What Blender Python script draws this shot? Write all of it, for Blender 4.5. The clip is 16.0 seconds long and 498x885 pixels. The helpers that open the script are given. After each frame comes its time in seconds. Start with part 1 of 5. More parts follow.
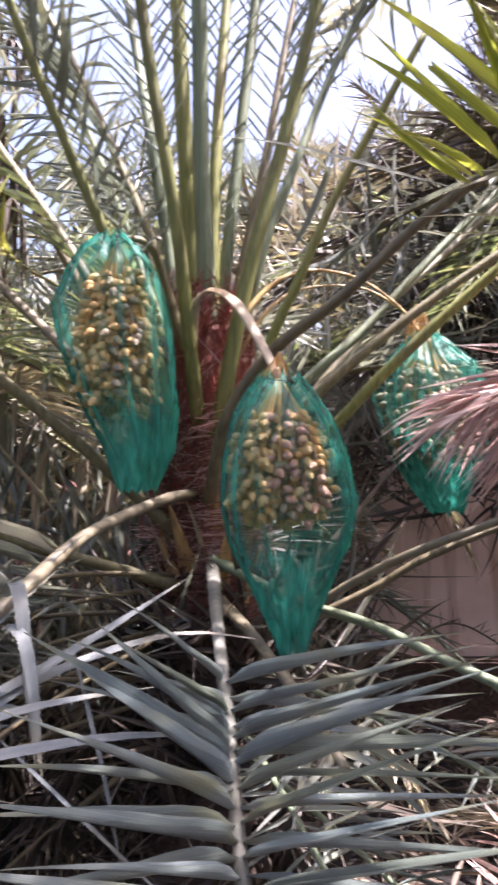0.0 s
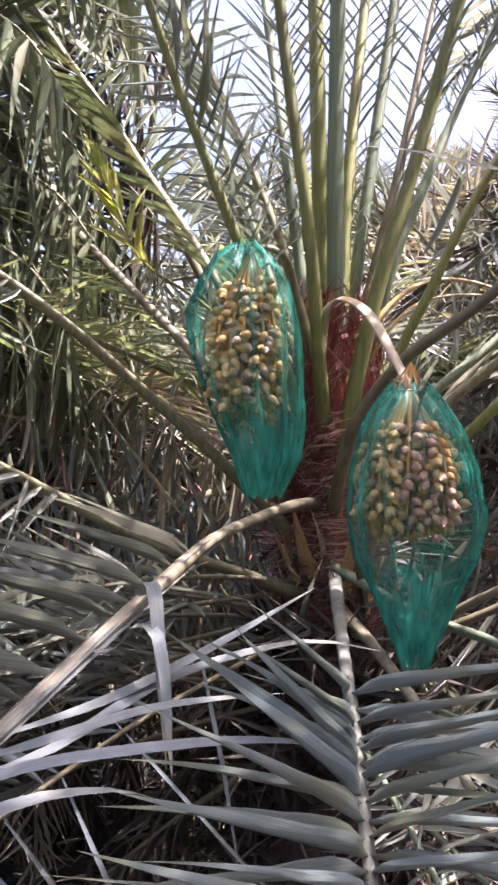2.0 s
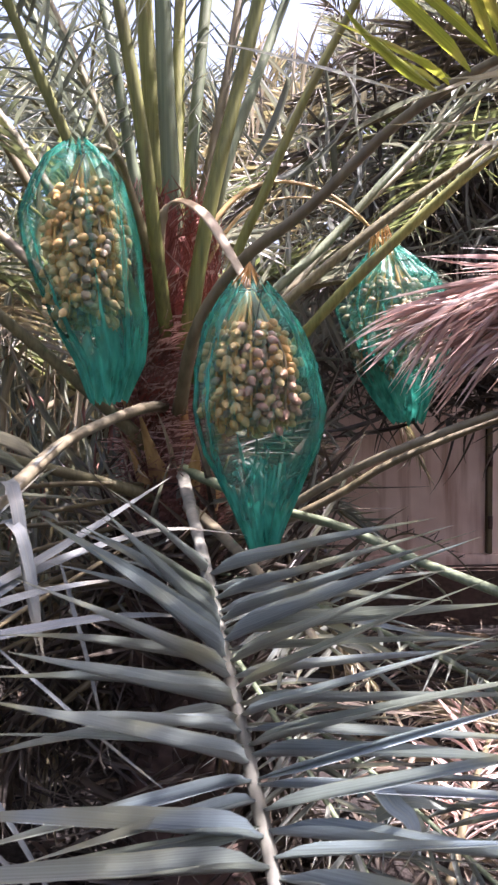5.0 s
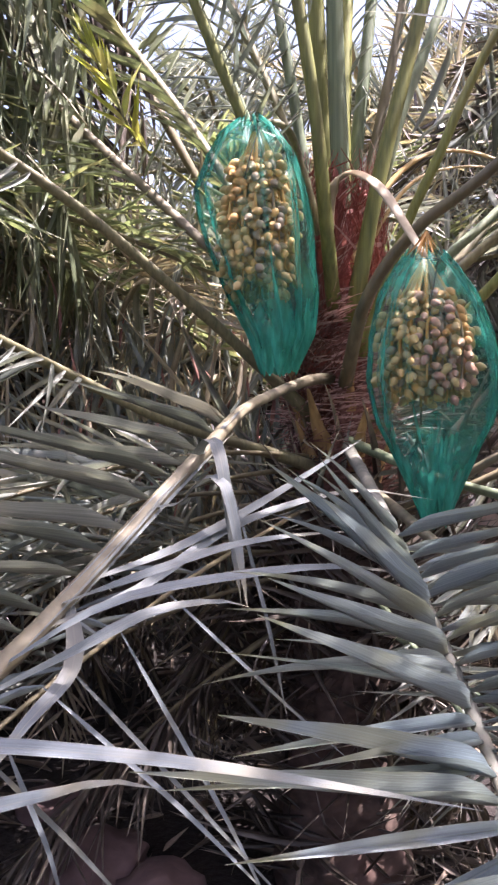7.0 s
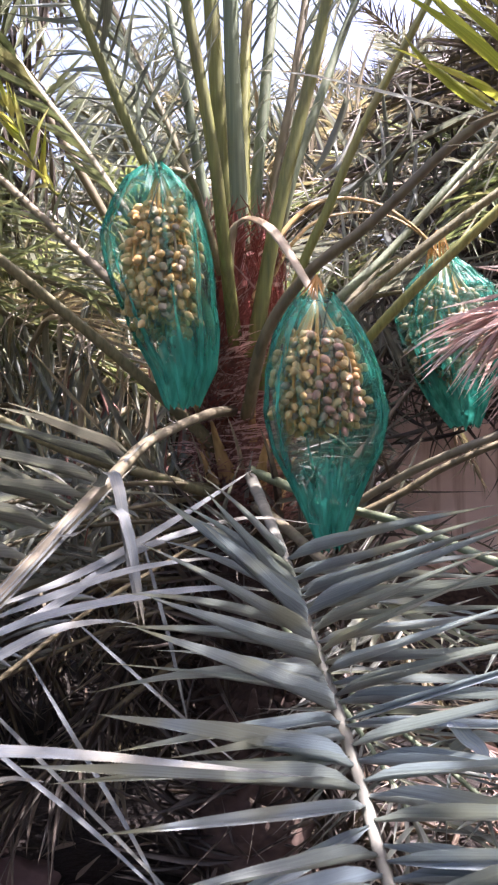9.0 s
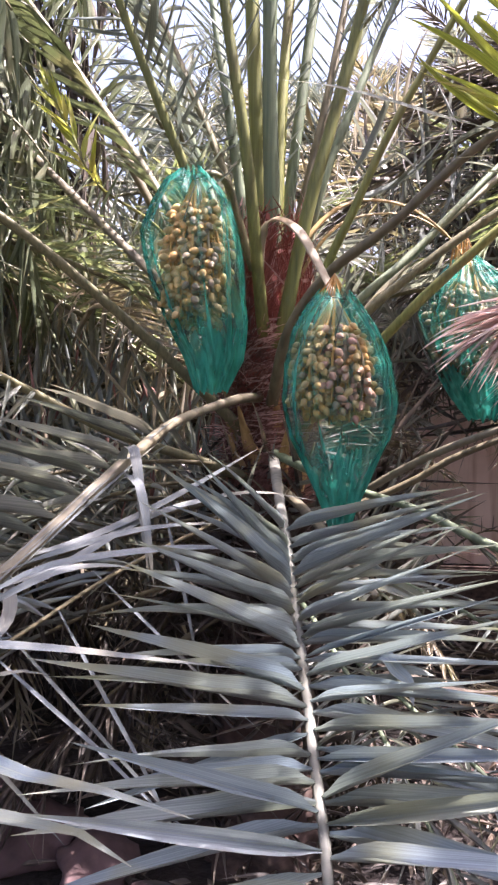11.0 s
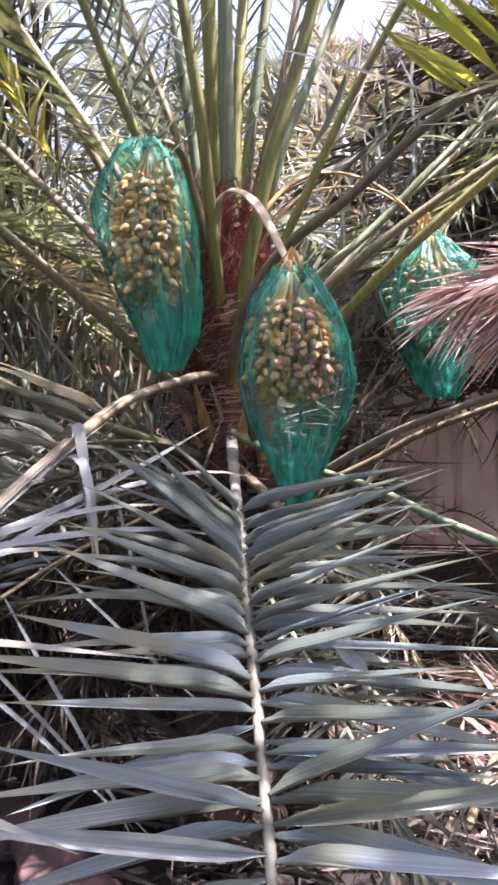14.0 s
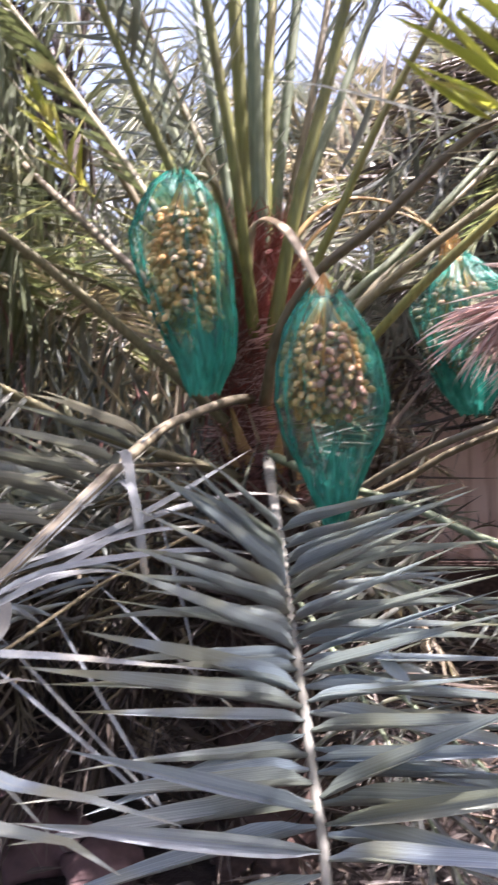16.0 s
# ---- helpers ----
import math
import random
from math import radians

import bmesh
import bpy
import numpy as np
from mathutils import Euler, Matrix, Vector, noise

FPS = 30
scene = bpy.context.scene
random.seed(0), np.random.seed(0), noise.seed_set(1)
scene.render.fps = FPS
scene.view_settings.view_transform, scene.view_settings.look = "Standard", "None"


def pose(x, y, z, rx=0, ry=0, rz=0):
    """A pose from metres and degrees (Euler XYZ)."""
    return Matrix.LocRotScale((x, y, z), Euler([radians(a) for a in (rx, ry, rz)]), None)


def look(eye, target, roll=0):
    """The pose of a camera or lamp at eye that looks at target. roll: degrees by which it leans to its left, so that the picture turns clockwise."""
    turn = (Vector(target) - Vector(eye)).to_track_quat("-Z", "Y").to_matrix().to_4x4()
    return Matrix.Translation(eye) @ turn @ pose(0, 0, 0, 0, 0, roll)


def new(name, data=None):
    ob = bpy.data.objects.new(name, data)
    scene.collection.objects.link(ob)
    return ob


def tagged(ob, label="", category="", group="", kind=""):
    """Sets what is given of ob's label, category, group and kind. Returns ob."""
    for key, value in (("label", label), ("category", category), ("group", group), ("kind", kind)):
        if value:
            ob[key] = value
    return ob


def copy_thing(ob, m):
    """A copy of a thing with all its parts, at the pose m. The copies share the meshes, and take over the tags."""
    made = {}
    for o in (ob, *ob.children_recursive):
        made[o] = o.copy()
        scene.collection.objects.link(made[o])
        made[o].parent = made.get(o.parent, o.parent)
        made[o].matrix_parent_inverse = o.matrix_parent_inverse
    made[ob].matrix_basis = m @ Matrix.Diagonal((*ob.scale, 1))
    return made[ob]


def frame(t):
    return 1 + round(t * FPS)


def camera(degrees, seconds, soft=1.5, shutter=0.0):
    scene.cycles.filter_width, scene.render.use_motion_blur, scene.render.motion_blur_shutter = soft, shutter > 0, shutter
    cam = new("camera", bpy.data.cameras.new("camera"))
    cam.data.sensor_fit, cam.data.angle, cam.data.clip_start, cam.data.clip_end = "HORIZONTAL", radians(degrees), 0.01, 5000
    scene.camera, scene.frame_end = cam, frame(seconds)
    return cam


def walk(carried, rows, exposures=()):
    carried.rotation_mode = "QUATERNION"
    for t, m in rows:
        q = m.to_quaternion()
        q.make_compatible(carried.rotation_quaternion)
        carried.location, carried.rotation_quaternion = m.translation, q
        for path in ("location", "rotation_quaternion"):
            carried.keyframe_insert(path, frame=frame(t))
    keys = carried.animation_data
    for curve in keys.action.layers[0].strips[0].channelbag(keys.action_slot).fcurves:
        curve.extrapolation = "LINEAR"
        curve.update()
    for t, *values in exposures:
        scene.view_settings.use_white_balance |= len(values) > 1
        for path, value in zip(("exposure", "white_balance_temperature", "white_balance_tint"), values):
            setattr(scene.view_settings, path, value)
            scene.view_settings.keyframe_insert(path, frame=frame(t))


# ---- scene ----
cam = camera(32.8, 16.0, soft=2.3, shutter=0.4)
PATH = [
    (0, (0.042, 0.023, 1.161), (0.005, 2.022, 1.215), -0.2),
    (0.5, (0.017, 0.017, 1.172), (-0.200, 2.004, 1.230), 1.2),
    (1, (0.005, 0.011, 1.174), (-0.301, 1.986, 1.237), 2.1),
    (1.5, (0.011, 0.010, 1.169), (-0.329, 1.980, 1.235), 2.1),
    (2, (0.024, 0.017, 1.163), (-0.286, 1.992, 1.229), 1.8),
    (2.5, (0.037, 0.016, 1.156), (-0.142, 2.007, 1.214), 0.8),
    (3, (0.046, 0.019, 1.147), (0.005, 2.019, 1.175), -0.3),
    (3.5, (0.052, 0.016, 1.146), (0.107, 2.015, 1.139), -0.7),
    (3.7, (0.056, 0.014, 1.146), (0.146, 2.012, 1.128), -0.8),
    (5.8, (-0.030, -0.037, 1.124), (-0.004, 1.956, 0.958), -0.7),
    (6, (-0.038, -0.042, 1.120), (-0.050, 1.951, 0.954), -0.6),
    (6.5, (-0.056, -0.046, 1.117), (-0.194, 1.942, 0.951), -0.5),
    (7, (-0.057, -0.038, 1.115), (-0.292, 1.942, 0.954), -0.7),
    (7.5, (-0.052, -0.031, 1.116), (-0.308, 1.946, 0.962), -1.1),
    (8, (-0.030, -0.029, 1.112), (-0.233, 1.959, 1.018), -1.4),
    (8.5, (-0.021, -0.049, 1.111), (-0.092, 1.948, 1.022), -1.5),
    (9, (-0.024, -0.110, 1.125), (-0.066, 1.888, 1.027), -1.0),
    (9.2, (-0.020, -0.143, 1.129), (-0.123, 1.852, 1.029), 0.8),
    (11.3, (0.048, -0.247, 1.123), (-0.133, 1.741, 0.996), 0.7),
    (11.5, (0.043, -0.253, 1.124), (-0.148, 1.736, 1.039), 0.8),
    (12, (0.035, -0.258, 1.125), (-0.176, 1.731, 1.128), 1.1),
    (12.5, (0.056, -0.269, 1.130), (-0.106, 1.725, 1.143), 0.9),
    (13, (0.070, -0.234, 1.125), (0.020, 1.765, 1.137), 0.1),
    (13.5, (0.068, -0.202, 1.118), (0.040, 1.797, 1.058), 0.2),
    (14, (0.060, -0.191, 1.113), (-0.027, 1.801, 0.948), 0.6),
    (14.5, (0.050, -0.196, 1.111), (-0.143, 1.786, 0.928), -0.1),
    (15, (0.033, -0.192, 1.108), (-0.226, 1.782, 0.922), -0.9),
    (15.5, (0.032, -0.201, 1.109), (-0.264, 1.770, 0.936), -0.5),
    (16, (0.051, -0.238, 1.124), (-0.109, 1.752, 1.000), -0.7),
]
EXPOSURE, KELVIN, TINT = 2.27, 6050, 29
# the film camera's own slight brightening where it looks down
LIFT = ((0, -0.06), (3.5, -0.05), (6, 0.04), (7.5, 0.10), (9, 0.05), (11.5, 0.06), (13.5, -0.02), (14.5, 0.14), (15.5, 0.17), (16, 0.02))
walk(cam, [(t, look(eye, target, roll)) for t, eye, target, roll in PATH], [(t, EXPOSURE + lift, KELVIN, TINT) for t, lift in LIFT])

# ---- world, sun ----
SUN_ELEV, SUN_AZ = 68.0, 85.0         # degrees; azimuth clockwise from the view's far side
world = bpy.data.worlds.new("sky")
scene.world = world
world.use_nodes = True
wn = world.node_tree.nodes
sky = wn.new("ShaderNodeTexSky")
sky.sky_type = "NISHITA"
sky.sun_disc = False
sky.sun_elevation = radians(SUN_ELEV)
sky.sun_rotation = radians(SUN_AZ)
sky.dust_density = 8.0
world.node_tree.links.new(sky.outputs[0], wn["Background"].inputs[0])
wn["Background"].inputs[1].default_value = 0.105
sun = new("sun", bpy.data.lights.new("sun", "SUN"))
sun.data.energy, sun.data.angle, sun.data.color = 5.0, radians(0.6), (1.0, 0.95, 0.86)
se, sa = radians(SUN_ELEV), radians(SUN_AZ)
sun.matrix_basis = look((math.sin(sa) * math.cos(se) * 20, math.cos(sa) * math.cos(se) * 20, math.sin(se) * 20), (0, 0, 0))


# ---- materials ----
def material(name):
    m = bpy.data.materials.new(name)
    m.use_nodes = True
    nt = m.node_tree
    return m, nt, nt.nodes["Principled BSDF"], nt.nodes["Material Output"]


def node(nt, kind, inputs=None, **attrs):
    n = nt.nodes.new(kind)
    for k, v in attrs.items():
        if k == "blend_type":
            n.blend_type = v
        elif k == "data_type":
            n.data_type = v
        elif k == "operation":
            n.operation = v
    for k, v in (inputs or {}).items():
        if hasattr(v, "is_output"):
            nt.links.new(v, n.inputs[k])
        else:
            n.inputs[k].default_value = v
    return n


def ramp(nt, fac, stops):
    r = nt.nodes.new("ShaderNodeValToRGB")
    nt.links.new(fac, r.inputs[0])
    els = r.color_ramp.elements
    while len(els) < len(stops):
        els.new(0.5)
    for e, (p, c) in zip(els, stops):
        e.position, e.color = p, (*c, 1)
    return r.outputs[0]


def mixed(nt, fac, a, b, blend="MIX"):
    n = node(nt, "ShaderNodeMix", data_type="RGBA", blend_type=blend)
    for i, v in ((0, fac), (6, a), (7, b)):
        if hasattr(v, "is_output"):
            nt.links.new(v, n.inputs[i])
        else:
            n.inputs[i].default_value = v if i == 0 else (*v, 1)
    return n.outputs[2]


def leaf_material(name, tones, dry, rough=0.42, glow=0.3, dryness=0.5, shine=(1.08, 1.1, 0.72)):
    """A palm leaflet: veined along its length, drying at the tip, no two alike."""
    m, nt, bsdf, out = material(name)
    uv = node(nt, "ShaderNodeTexCoord").outputs["UV"]
    info = node(nt, "ShaderNodeObjectInfo").outputs["Random"]
    isle = node(nt, "ShaderNodeNewGeometry").outputs["Random Per Island"]
    both = node(nt, "ShaderNodeMath", {0: info, 1: isle}, operation="ADD").outputs[0]
    chance = node(nt, "ShaderNodeMath", {0: both}, operation="FRACT").outputs[0]
    base = ramp(nt, chance, [(i / (len(tones) - 1), c) for i, c in enumerate(tones)])
    place = node(nt, "ShaderNodeNewGeometry").outputs["Position"]
    blot = node(nt, "ShaderNodeTexNoise", {"Vector": place, "Scale": 22.0, "Detail": 4.0}).outputs[0]
    lines = node(nt, "ShaderNodeMapping", {"Vector": uv, "Scale": (34.0, 1.2, 1.0)}).outputs[0]
    vein = node(nt, "ShaderNodeTexNoise", {"Vector": lines, "Scale": 1.0, "Detail": 3.0}).outputs[0]
    # vein streaks, contrast raised to carry the shading of the fold
    v = ramp(nt, vein, [(0.3, (0.52, 0.52, 0.52)), (0.7, (1.2, 1.2, 1.2))])
    col = mixed(nt, 0.8, base, v, "MULTIPLY")
    sep = node(nt, "ShaderNodeSeparateXYZ", {0: uv}).outputs
    away = node(nt, "ShaderNodeMath", {0: sep[0], 1: 0.5}, operation="SUBTRACT").outputs[0]
    away = node(nt, "ShaderNodeMath", {0: away}, operation="ABSOLUTE").outputs[0]
    # pale midrib; the pale edges stand in for bright rim highlights
    rib_rim = ramp(nt, away, [(0.0, (0.5, 0.5, 0.5)), (0.045, (0, 0, 0)), (0.43, (0, 0, 0)), (0.49, (0.45, 0.45, 0.45))])
    col = mixed(nt, rib_rim, col, tuple(min(1.0, c * 1.25) for c in dry))
    along = node(nt, "ShaderNodeMath", {0: sep[1], 1: blot}, operation="MULTIPLY").outputs[0]
    tip = ramp(nt, along, [(0.44 - 0.24 * dryness, (0, 0, 0)), (0.62 - 0.22 * dryness, (1, 1, 1))])
    col = mixed(nt, tip, col, dry)
    spot = node(nt, "ShaderNodeTexNoise", {"Vector": place, "Scale": 9.0, "Detail": 2.0}).outputs[0]
    sp = ramp(nt, spot, [(0.56, (0, 0, 0)), (0.68, (0.7, 0.7, 0.7))])
    col = mixed(nt, sp, col, dry)
    nt.links.new(col, bsdf.inputs["Base Color"])
    bsdf.inputs["Roughness"].default_value = rough
    bsdf.inputs["Specular IOR Level"].default_value = 0.5
    bump = node(nt, "ShaderNodeBump", {"Height": vein, "Strength": 0.45, "Distance": 0.001}).outputs[0]
    nt.links.new(bump, bsdf.inputs["Normal"])
    tr = node(nt, "ShaderNodeBsdfTranslucent")
    warm = mixed(nt, 1.0, col, shine, "MULTIPLY")
    nt.links.new(warm, tr.inputs[0])
    mx = node(nt, "ShaderNodeMixShader", {0: glow, 1: bsdf.outputs[0], 2: tr.outputs[0]})
    nt.links.new(mx.outputs[0], out.inputs[0])
    return m


def fibrous(name, dark, light, scale=(60, 60, 6), rough=0.6, blotch=(0.2, 0.16, 0.1), bump=0.4):
    """Stalk, bark and wood: streaks along z of the given scale, with larger blotches."""
    m, nt, bsdf, out = material(name)
    co = node(nt, "ShaderNodeTexCoord").outputs["Object"]
    mp = node(nt, "ShaderNodeMapping", {"Vector": co, "Scale": scale}).outputs[0]
    fine = node(nt, "ShaderNodeTexNoise", {"Vector": mp, "Scale": 1.0, "Detail": 5.0}).outputs[0]
    wide = node(nt, "ShaderNodeTexNoise", {"Vector": co, "Scale": 7.0, "Detail": 3.0}).outputs[0]
    col = ramp(nt, fine, [(0.3, dark), (0.68, light)])
    w = ramp(nt, wide, [(0.5, (0, 0, 0)), (0.7, (0.7, 0.7, 0.7))])
    col = mixed(nt, w, col, blotch)
    nt.links.new(col, bsdf.inputs["Base Color"])
    bsdf.inputs["Roughness"].default_value = rough
    b = node(nt, "ShaderNodeBump", {"Height": fine, "Strength": bump, "Distance": 0.002}).outputs[0]
    nt.links.new(b, bsdf.inputs["Normal"])
    return m


M = {
    "glaucous": leaf_material("glaucous_leaf", [(0.15, 0.178, 0.165), (0.27, 0.302, 0.282), (0.21, 0.226, 0.172), (0.33, 0.355, 0.33)], (0.35, 0.335, 0.20), 0.36, 0.2, 0.35, (1.02, 1.06, 0.85)),
    # glaucous leaf, lifted and blued: reflected sky put into the tones
    "front": leaf_material("skylit_blue_grey_leaf", [(0.225, 0.275, 0.30), (0.37, 0.43, 0.465), (0.29, 0.32, 0.275), (0.455, 0.505, 0.535)], (0.345, 0.34, 0.235), 0.30, 0.2, 0.2, (1.02, 1.06, 0.9)),
    "green": leaf_material("green_leaf", [(0.138, 0.175, 0.088), (0.237, 0.275, 0.150), (0.188, 0.225, 0.125), (0.300, 0.325, 0.188)], (0.32, 0.28, 0.16), 0.4, 0.45, 0.25),
    "sage": leaf_material("sage_leaf", [(0.12, 0.145, 0.075), (0.195, 0.225, 0.13), (0.16, 0.185, 0.105), (0.245, 0.27, 0.17)], (0.22, 0.20, 0.12), 0.42, 0.22, 0.2, (1.05, 1.08, 0.7)),
    # the same leaf toned darker, standing in for shade and backlight
    "ash": leaf_material("shaded_ash_leaf", [(0.125, 0.148, 0.158), (0.205, 0.233, 0.245), (0.165, 0.178, 0.165), (0.25, 0.282, 0.30)], (0.22, 0.205, 0.155), 0.4, 0.15, 0.4, (1.0, 1.05, 0.85)),
    "grey": leaf_material("grey_leaf", [(0.17, 0.19, 0.163), (0.25, 0.265, 0.232), (0.31, 0.318, 0.28), (0.135, 0.15, 0.122)], (0.33, 0.308, 0.262), 0.38, 0.32, 0.35, (1.05, 1.06, 0.84)),
    # yellow-green leaf, its tones lifted for sun shining through
    "yellow": leaf_material("sunlit_yellow_leaf", [(0.33, 0.38, 0.04), (0.40, 0.42, 0.07), (0.30, 0.34, 0.05), (0.44, 0.44, 0.10)], (0.44, 0.38, 0.12), 0.4, 0.5, 0.15),
    "olive": leaf_material("olive_leaf", [(0.21, 0.20, 0.09), (0.27, 0.25, 0.13), (0.24, 0.22, 0.12), (0.31, 0.29, 0.17)], (0.36, 0.31, 0.19), 0.4, 0.35, 0.3),
    "orange_dry": leaf_material("orange_dry_fibre", [(0.52, 0.25, 0.06), (0.62, 0.36, 0.12), (0.45, 0.20, 0.05), (0.66, 0.42, 0.18)], (0.50, 0.26, 0.10), 0.5, 0.3, 0.3),
    "straw": leaf_material("straw_leaf", [(0.391, 0.333, 0.230), (0.483, 0.425, 0.310), (0.287, 0.241, 0.172), (0.437, 0.356, 0.253)], (0.48, 0.42, 0.33), 0.45, 0.25, 0.6),
    # dead brown taken near black, standing in for shade in the gaps
    "dead": leaf_material("shade_dark_dead_leaf", [(0.05, 0.037, 0.029), (0.085, 0.067, 0.052), (0.038, 0.03, 0.023), (0.13, 0.104, 0.084)], (0.15, 0.122, 0.095), 0.45, 0.12, 0.6),
    "pink": leaf_material("pinkish_dry_leaf", [(0.62, 0.41, 0.36), (0.75, 0.55, 0.50), (0.48, 0.30, 0.26), (0.80, 0.65, 0.60)], (0.74, 0.62, 0.57), 0.38, 0.25, 0.5, (1.05, 0.98, 0.94)),
    "stalk_green": fibrous("green_stalk", (0.12, 0.125, 0.022), (0.24, 0.24, 0.06), (150, 150, 5), blotch=(0.13, 0.10, 0.04)),
    "stalk_yellow": fibrous("yellow_stalk", (0.095, 0.105, 0.026), (0.20, 0.20, 0.05), (150, 150, 5), blotch=(0.10, 0.075, 0.03)),
    "stalk_olive": fibrous("olive_stalk", (0.10, 0.092, 0.042), (0.20, 0.178, 0.088), (150, 150, 5), blotch=(0.09, 0.072, 0.04)),
    "stalk_grey": fibrous("grey_stalk", (0.105, 0.135, 0.075), (0.19, 0.228, 0.13), (150, 150, 5), blotch=(0.12, 0.125, 0.06)),
    "stalk_ash": fibrous("ash_grey_stalk", (0.115, 0.114, 0.092), (0.215, 0.21, 0.175), blotch=(0.19, 0.178, 0.135)),
    "stalk_pale": fibrous("pale_stalk", (0.16, 0.145, 0.085), (0.27, 0.245, 0.16), blotch=(0.27, 0.225, 0.12)),
    "stalk_tan": fibrous("tan_stalk", (0.115, 0.098, 0.06), (0.205, 0.178, 0.115), blotch=(0.18, 0.15, 0.09)),
    "stalk_brown": fibrous("brown_stalk", (0.08, 0.064, 0.03), (0.165, 0.135, 0.07), blotch=(0.15, 0.12, 0.07)),
    "cream": fibrous("cream_fruit_stalk", (0.25, 0.19, 0.115), (0.38, 0.31, 0.205), blotch=(0.42, 0.26, 0.11)),
    "tan": fibrous("tan_fruit_stalk", (0.26, 0.19, 0.08), (0.44, 0.33, 0.15), blotch=(0.48, 0.30, 0.10)),
    "orange": fibrous("orange_fruit_stalk", (0.52, 0.27, 0.06), (0.70, 0.43, 0.13), blotch=(0.60, 0.30, 0.06)),
    "fibre": fibrous("red_brown_fibre", (0.11, 0.045, 0.036), (0.36, 0.18, 0.145), (90, 90, 12), 0.8, (0.15, 0.06, 0.045)),
    "red": fibrous("red_sheath", (0.13, 0.032, 0.024), (0.38, 0.12, 0.088), (120, 120, 8), 0.7, (0.32, 0.08, 0.06)),
    "pale_fibre": fibrous("pinkish_fibre", (0.46, 0.27, 0.23), (0.72, 0.51, 0.45), (90, 90, 12), 0.8, (0.42, 0.25, 0.2)),
    "boot": fibrous("leaf_base", (0.22, 0.13, 0.04), (0.46, 0.31, 0.12), (70, 70, 9), 0.6, (0.24, 0.13, 0.06)),
    # bark brown taken darker, for the shade low on the trunk
    "bark": fibrous("shade_dark_bark", (0.032, 0.020, 0.015), (0.095, 0.06, 0.046), (40, 40, 60), 0.9, (0.09, 0.05, 0.04)),
    "litter": leaf_material("litter", [(0.14, 0.10, 0.07), (0.22, 0.16, 0.12), (0.07, 0.05, 0.035), (0.34, 0.26, 0.20)], (0.42, 0.35, 0.28), 0.6, 0.1, 0.6),
}


def net_material():
    """Knitted plastic net: open where it is stretched, close where it is gathered."""
    m, nt, bsdf, out = material("teal_net")
    co = node(nt, "ShaderNodeTexCoord").outputs["Object"]
    mp = node(nt, "ShaderNodeMapping", {"Vector": co, "Scale": (60, 60, 7)}).outputs[0]
    n = node(nt, "ShaderNodeTexNoise", {"Vector": mp, "Scale": 1.0, "Detail": 3.0}).outputs[0]
    col = ramp(nt, n, [(0.3, (0.012, 0.22, 0.160)), (0.7, (0.055, 0.42, 0.315))])
    nt.links.new(col, bsdf.inputs["Base Color"])
    bsdf.inputs["Roughness"].default_value = 0.42
    bsdf.inputs["Specular IOR Level"].default_value = 0.5
    tr = node(nt, "ShaderNodeBsdfTranslucent")
    nt.links.new(col, tr.inputs[0])
    cloth = node(nt, "ShaderNodeMixShader", {0: 0.45, 1: bsdf.outputs[0], 2: tr.outputs[0]}).outputs[0]
    knit = nt.nodes.new("ShaderNodeAttribute")
    knit.attribute_name = "knit"
    streak = ramp(nt, n, [(0.25, (0.55, 0.55, 0.55)), (0.75, (1.4, 1.4, 1.4))])
    close = node(nt, "ShaderNodeMath", {0: knit.outputs["Fac"], 1: streak}, operation="MULTIPLY").outputs[0]
    hole = node(nt, "ShaderNodeBsdfTransparent")
    mx = node(nt, "ShaderNodeMixShader", {0: close, 1: hole.outputs[0], 2: cloth})
    nt.links.new(mx.outputs[0], out.inputs[0])
    return m


def date_material(name, tones):
    m, nt, bsdf, out = material(name)
    info = node(nt, "ShaderNodeObjectInfo").outputs["Random"]
    co = node(nt, "ShaderNodeTexCoord").outputs["Object"]
    col = ramp(nt, info, [(i / (len(tones) - 1), c) for i, c in enumerate(tones)])
    n = node(nt, "ShaderNodeTexNoise", {"Vector": co, "Scale": 2.2, "Detail": 3.0}).outputs[0]
    w = ramp(nt, n, [(0.45, (0, 0, 0)), (0.75, (0.55, 0.55, 0.55))])
    col = mixed(nt, w, col, (0.36, 0.25, 0.11))
    nt.links.new(col, bsdf.inputs["Base Color"])
    bsdf.inputs["Roughness"].default_value = 0.5
    b = node(nt, "ShaderNodeBump", {"Height": n, "Strength": 0.2, "Distance": 0.002}).outputs[0]
    nt.links.new(b, bsdf.inputs["Normal"])
    return m


NET = net_material()
DATES = [date_material("ripening_date", [(0.62, 0.42, 0.15), (0.58, 0.39, 0.14), (0.67, 0.39, 0.10), (0.60, 0.42, 0.18), (0.47, 0.35, 0.14), (0.68, 0.48, 0.19)]),
         date_material("yellow_date", [(0.61, 0.39, 0.11), (0.54, 0.39, 0.12), (0.67, 0.41, 0.11)]),
         date_material("orange_date", [(0.67, 0.34, 0.09), (0.59, 0.31, 0.10), (0.70, 0.39, 0.12)]),
         date_material("olive_date", [(0.27, 0.24, 0.13), (0.32, 0.28, 0.16), (0.22, 0.18, 0.12), (0.29, 0.22, 0.15)]),
         date_material("pinkish_date", [(0.44, 0.23, 0.16), (0.50, 0.30, 0.20), (0.37, 0.18, 0.14)])]


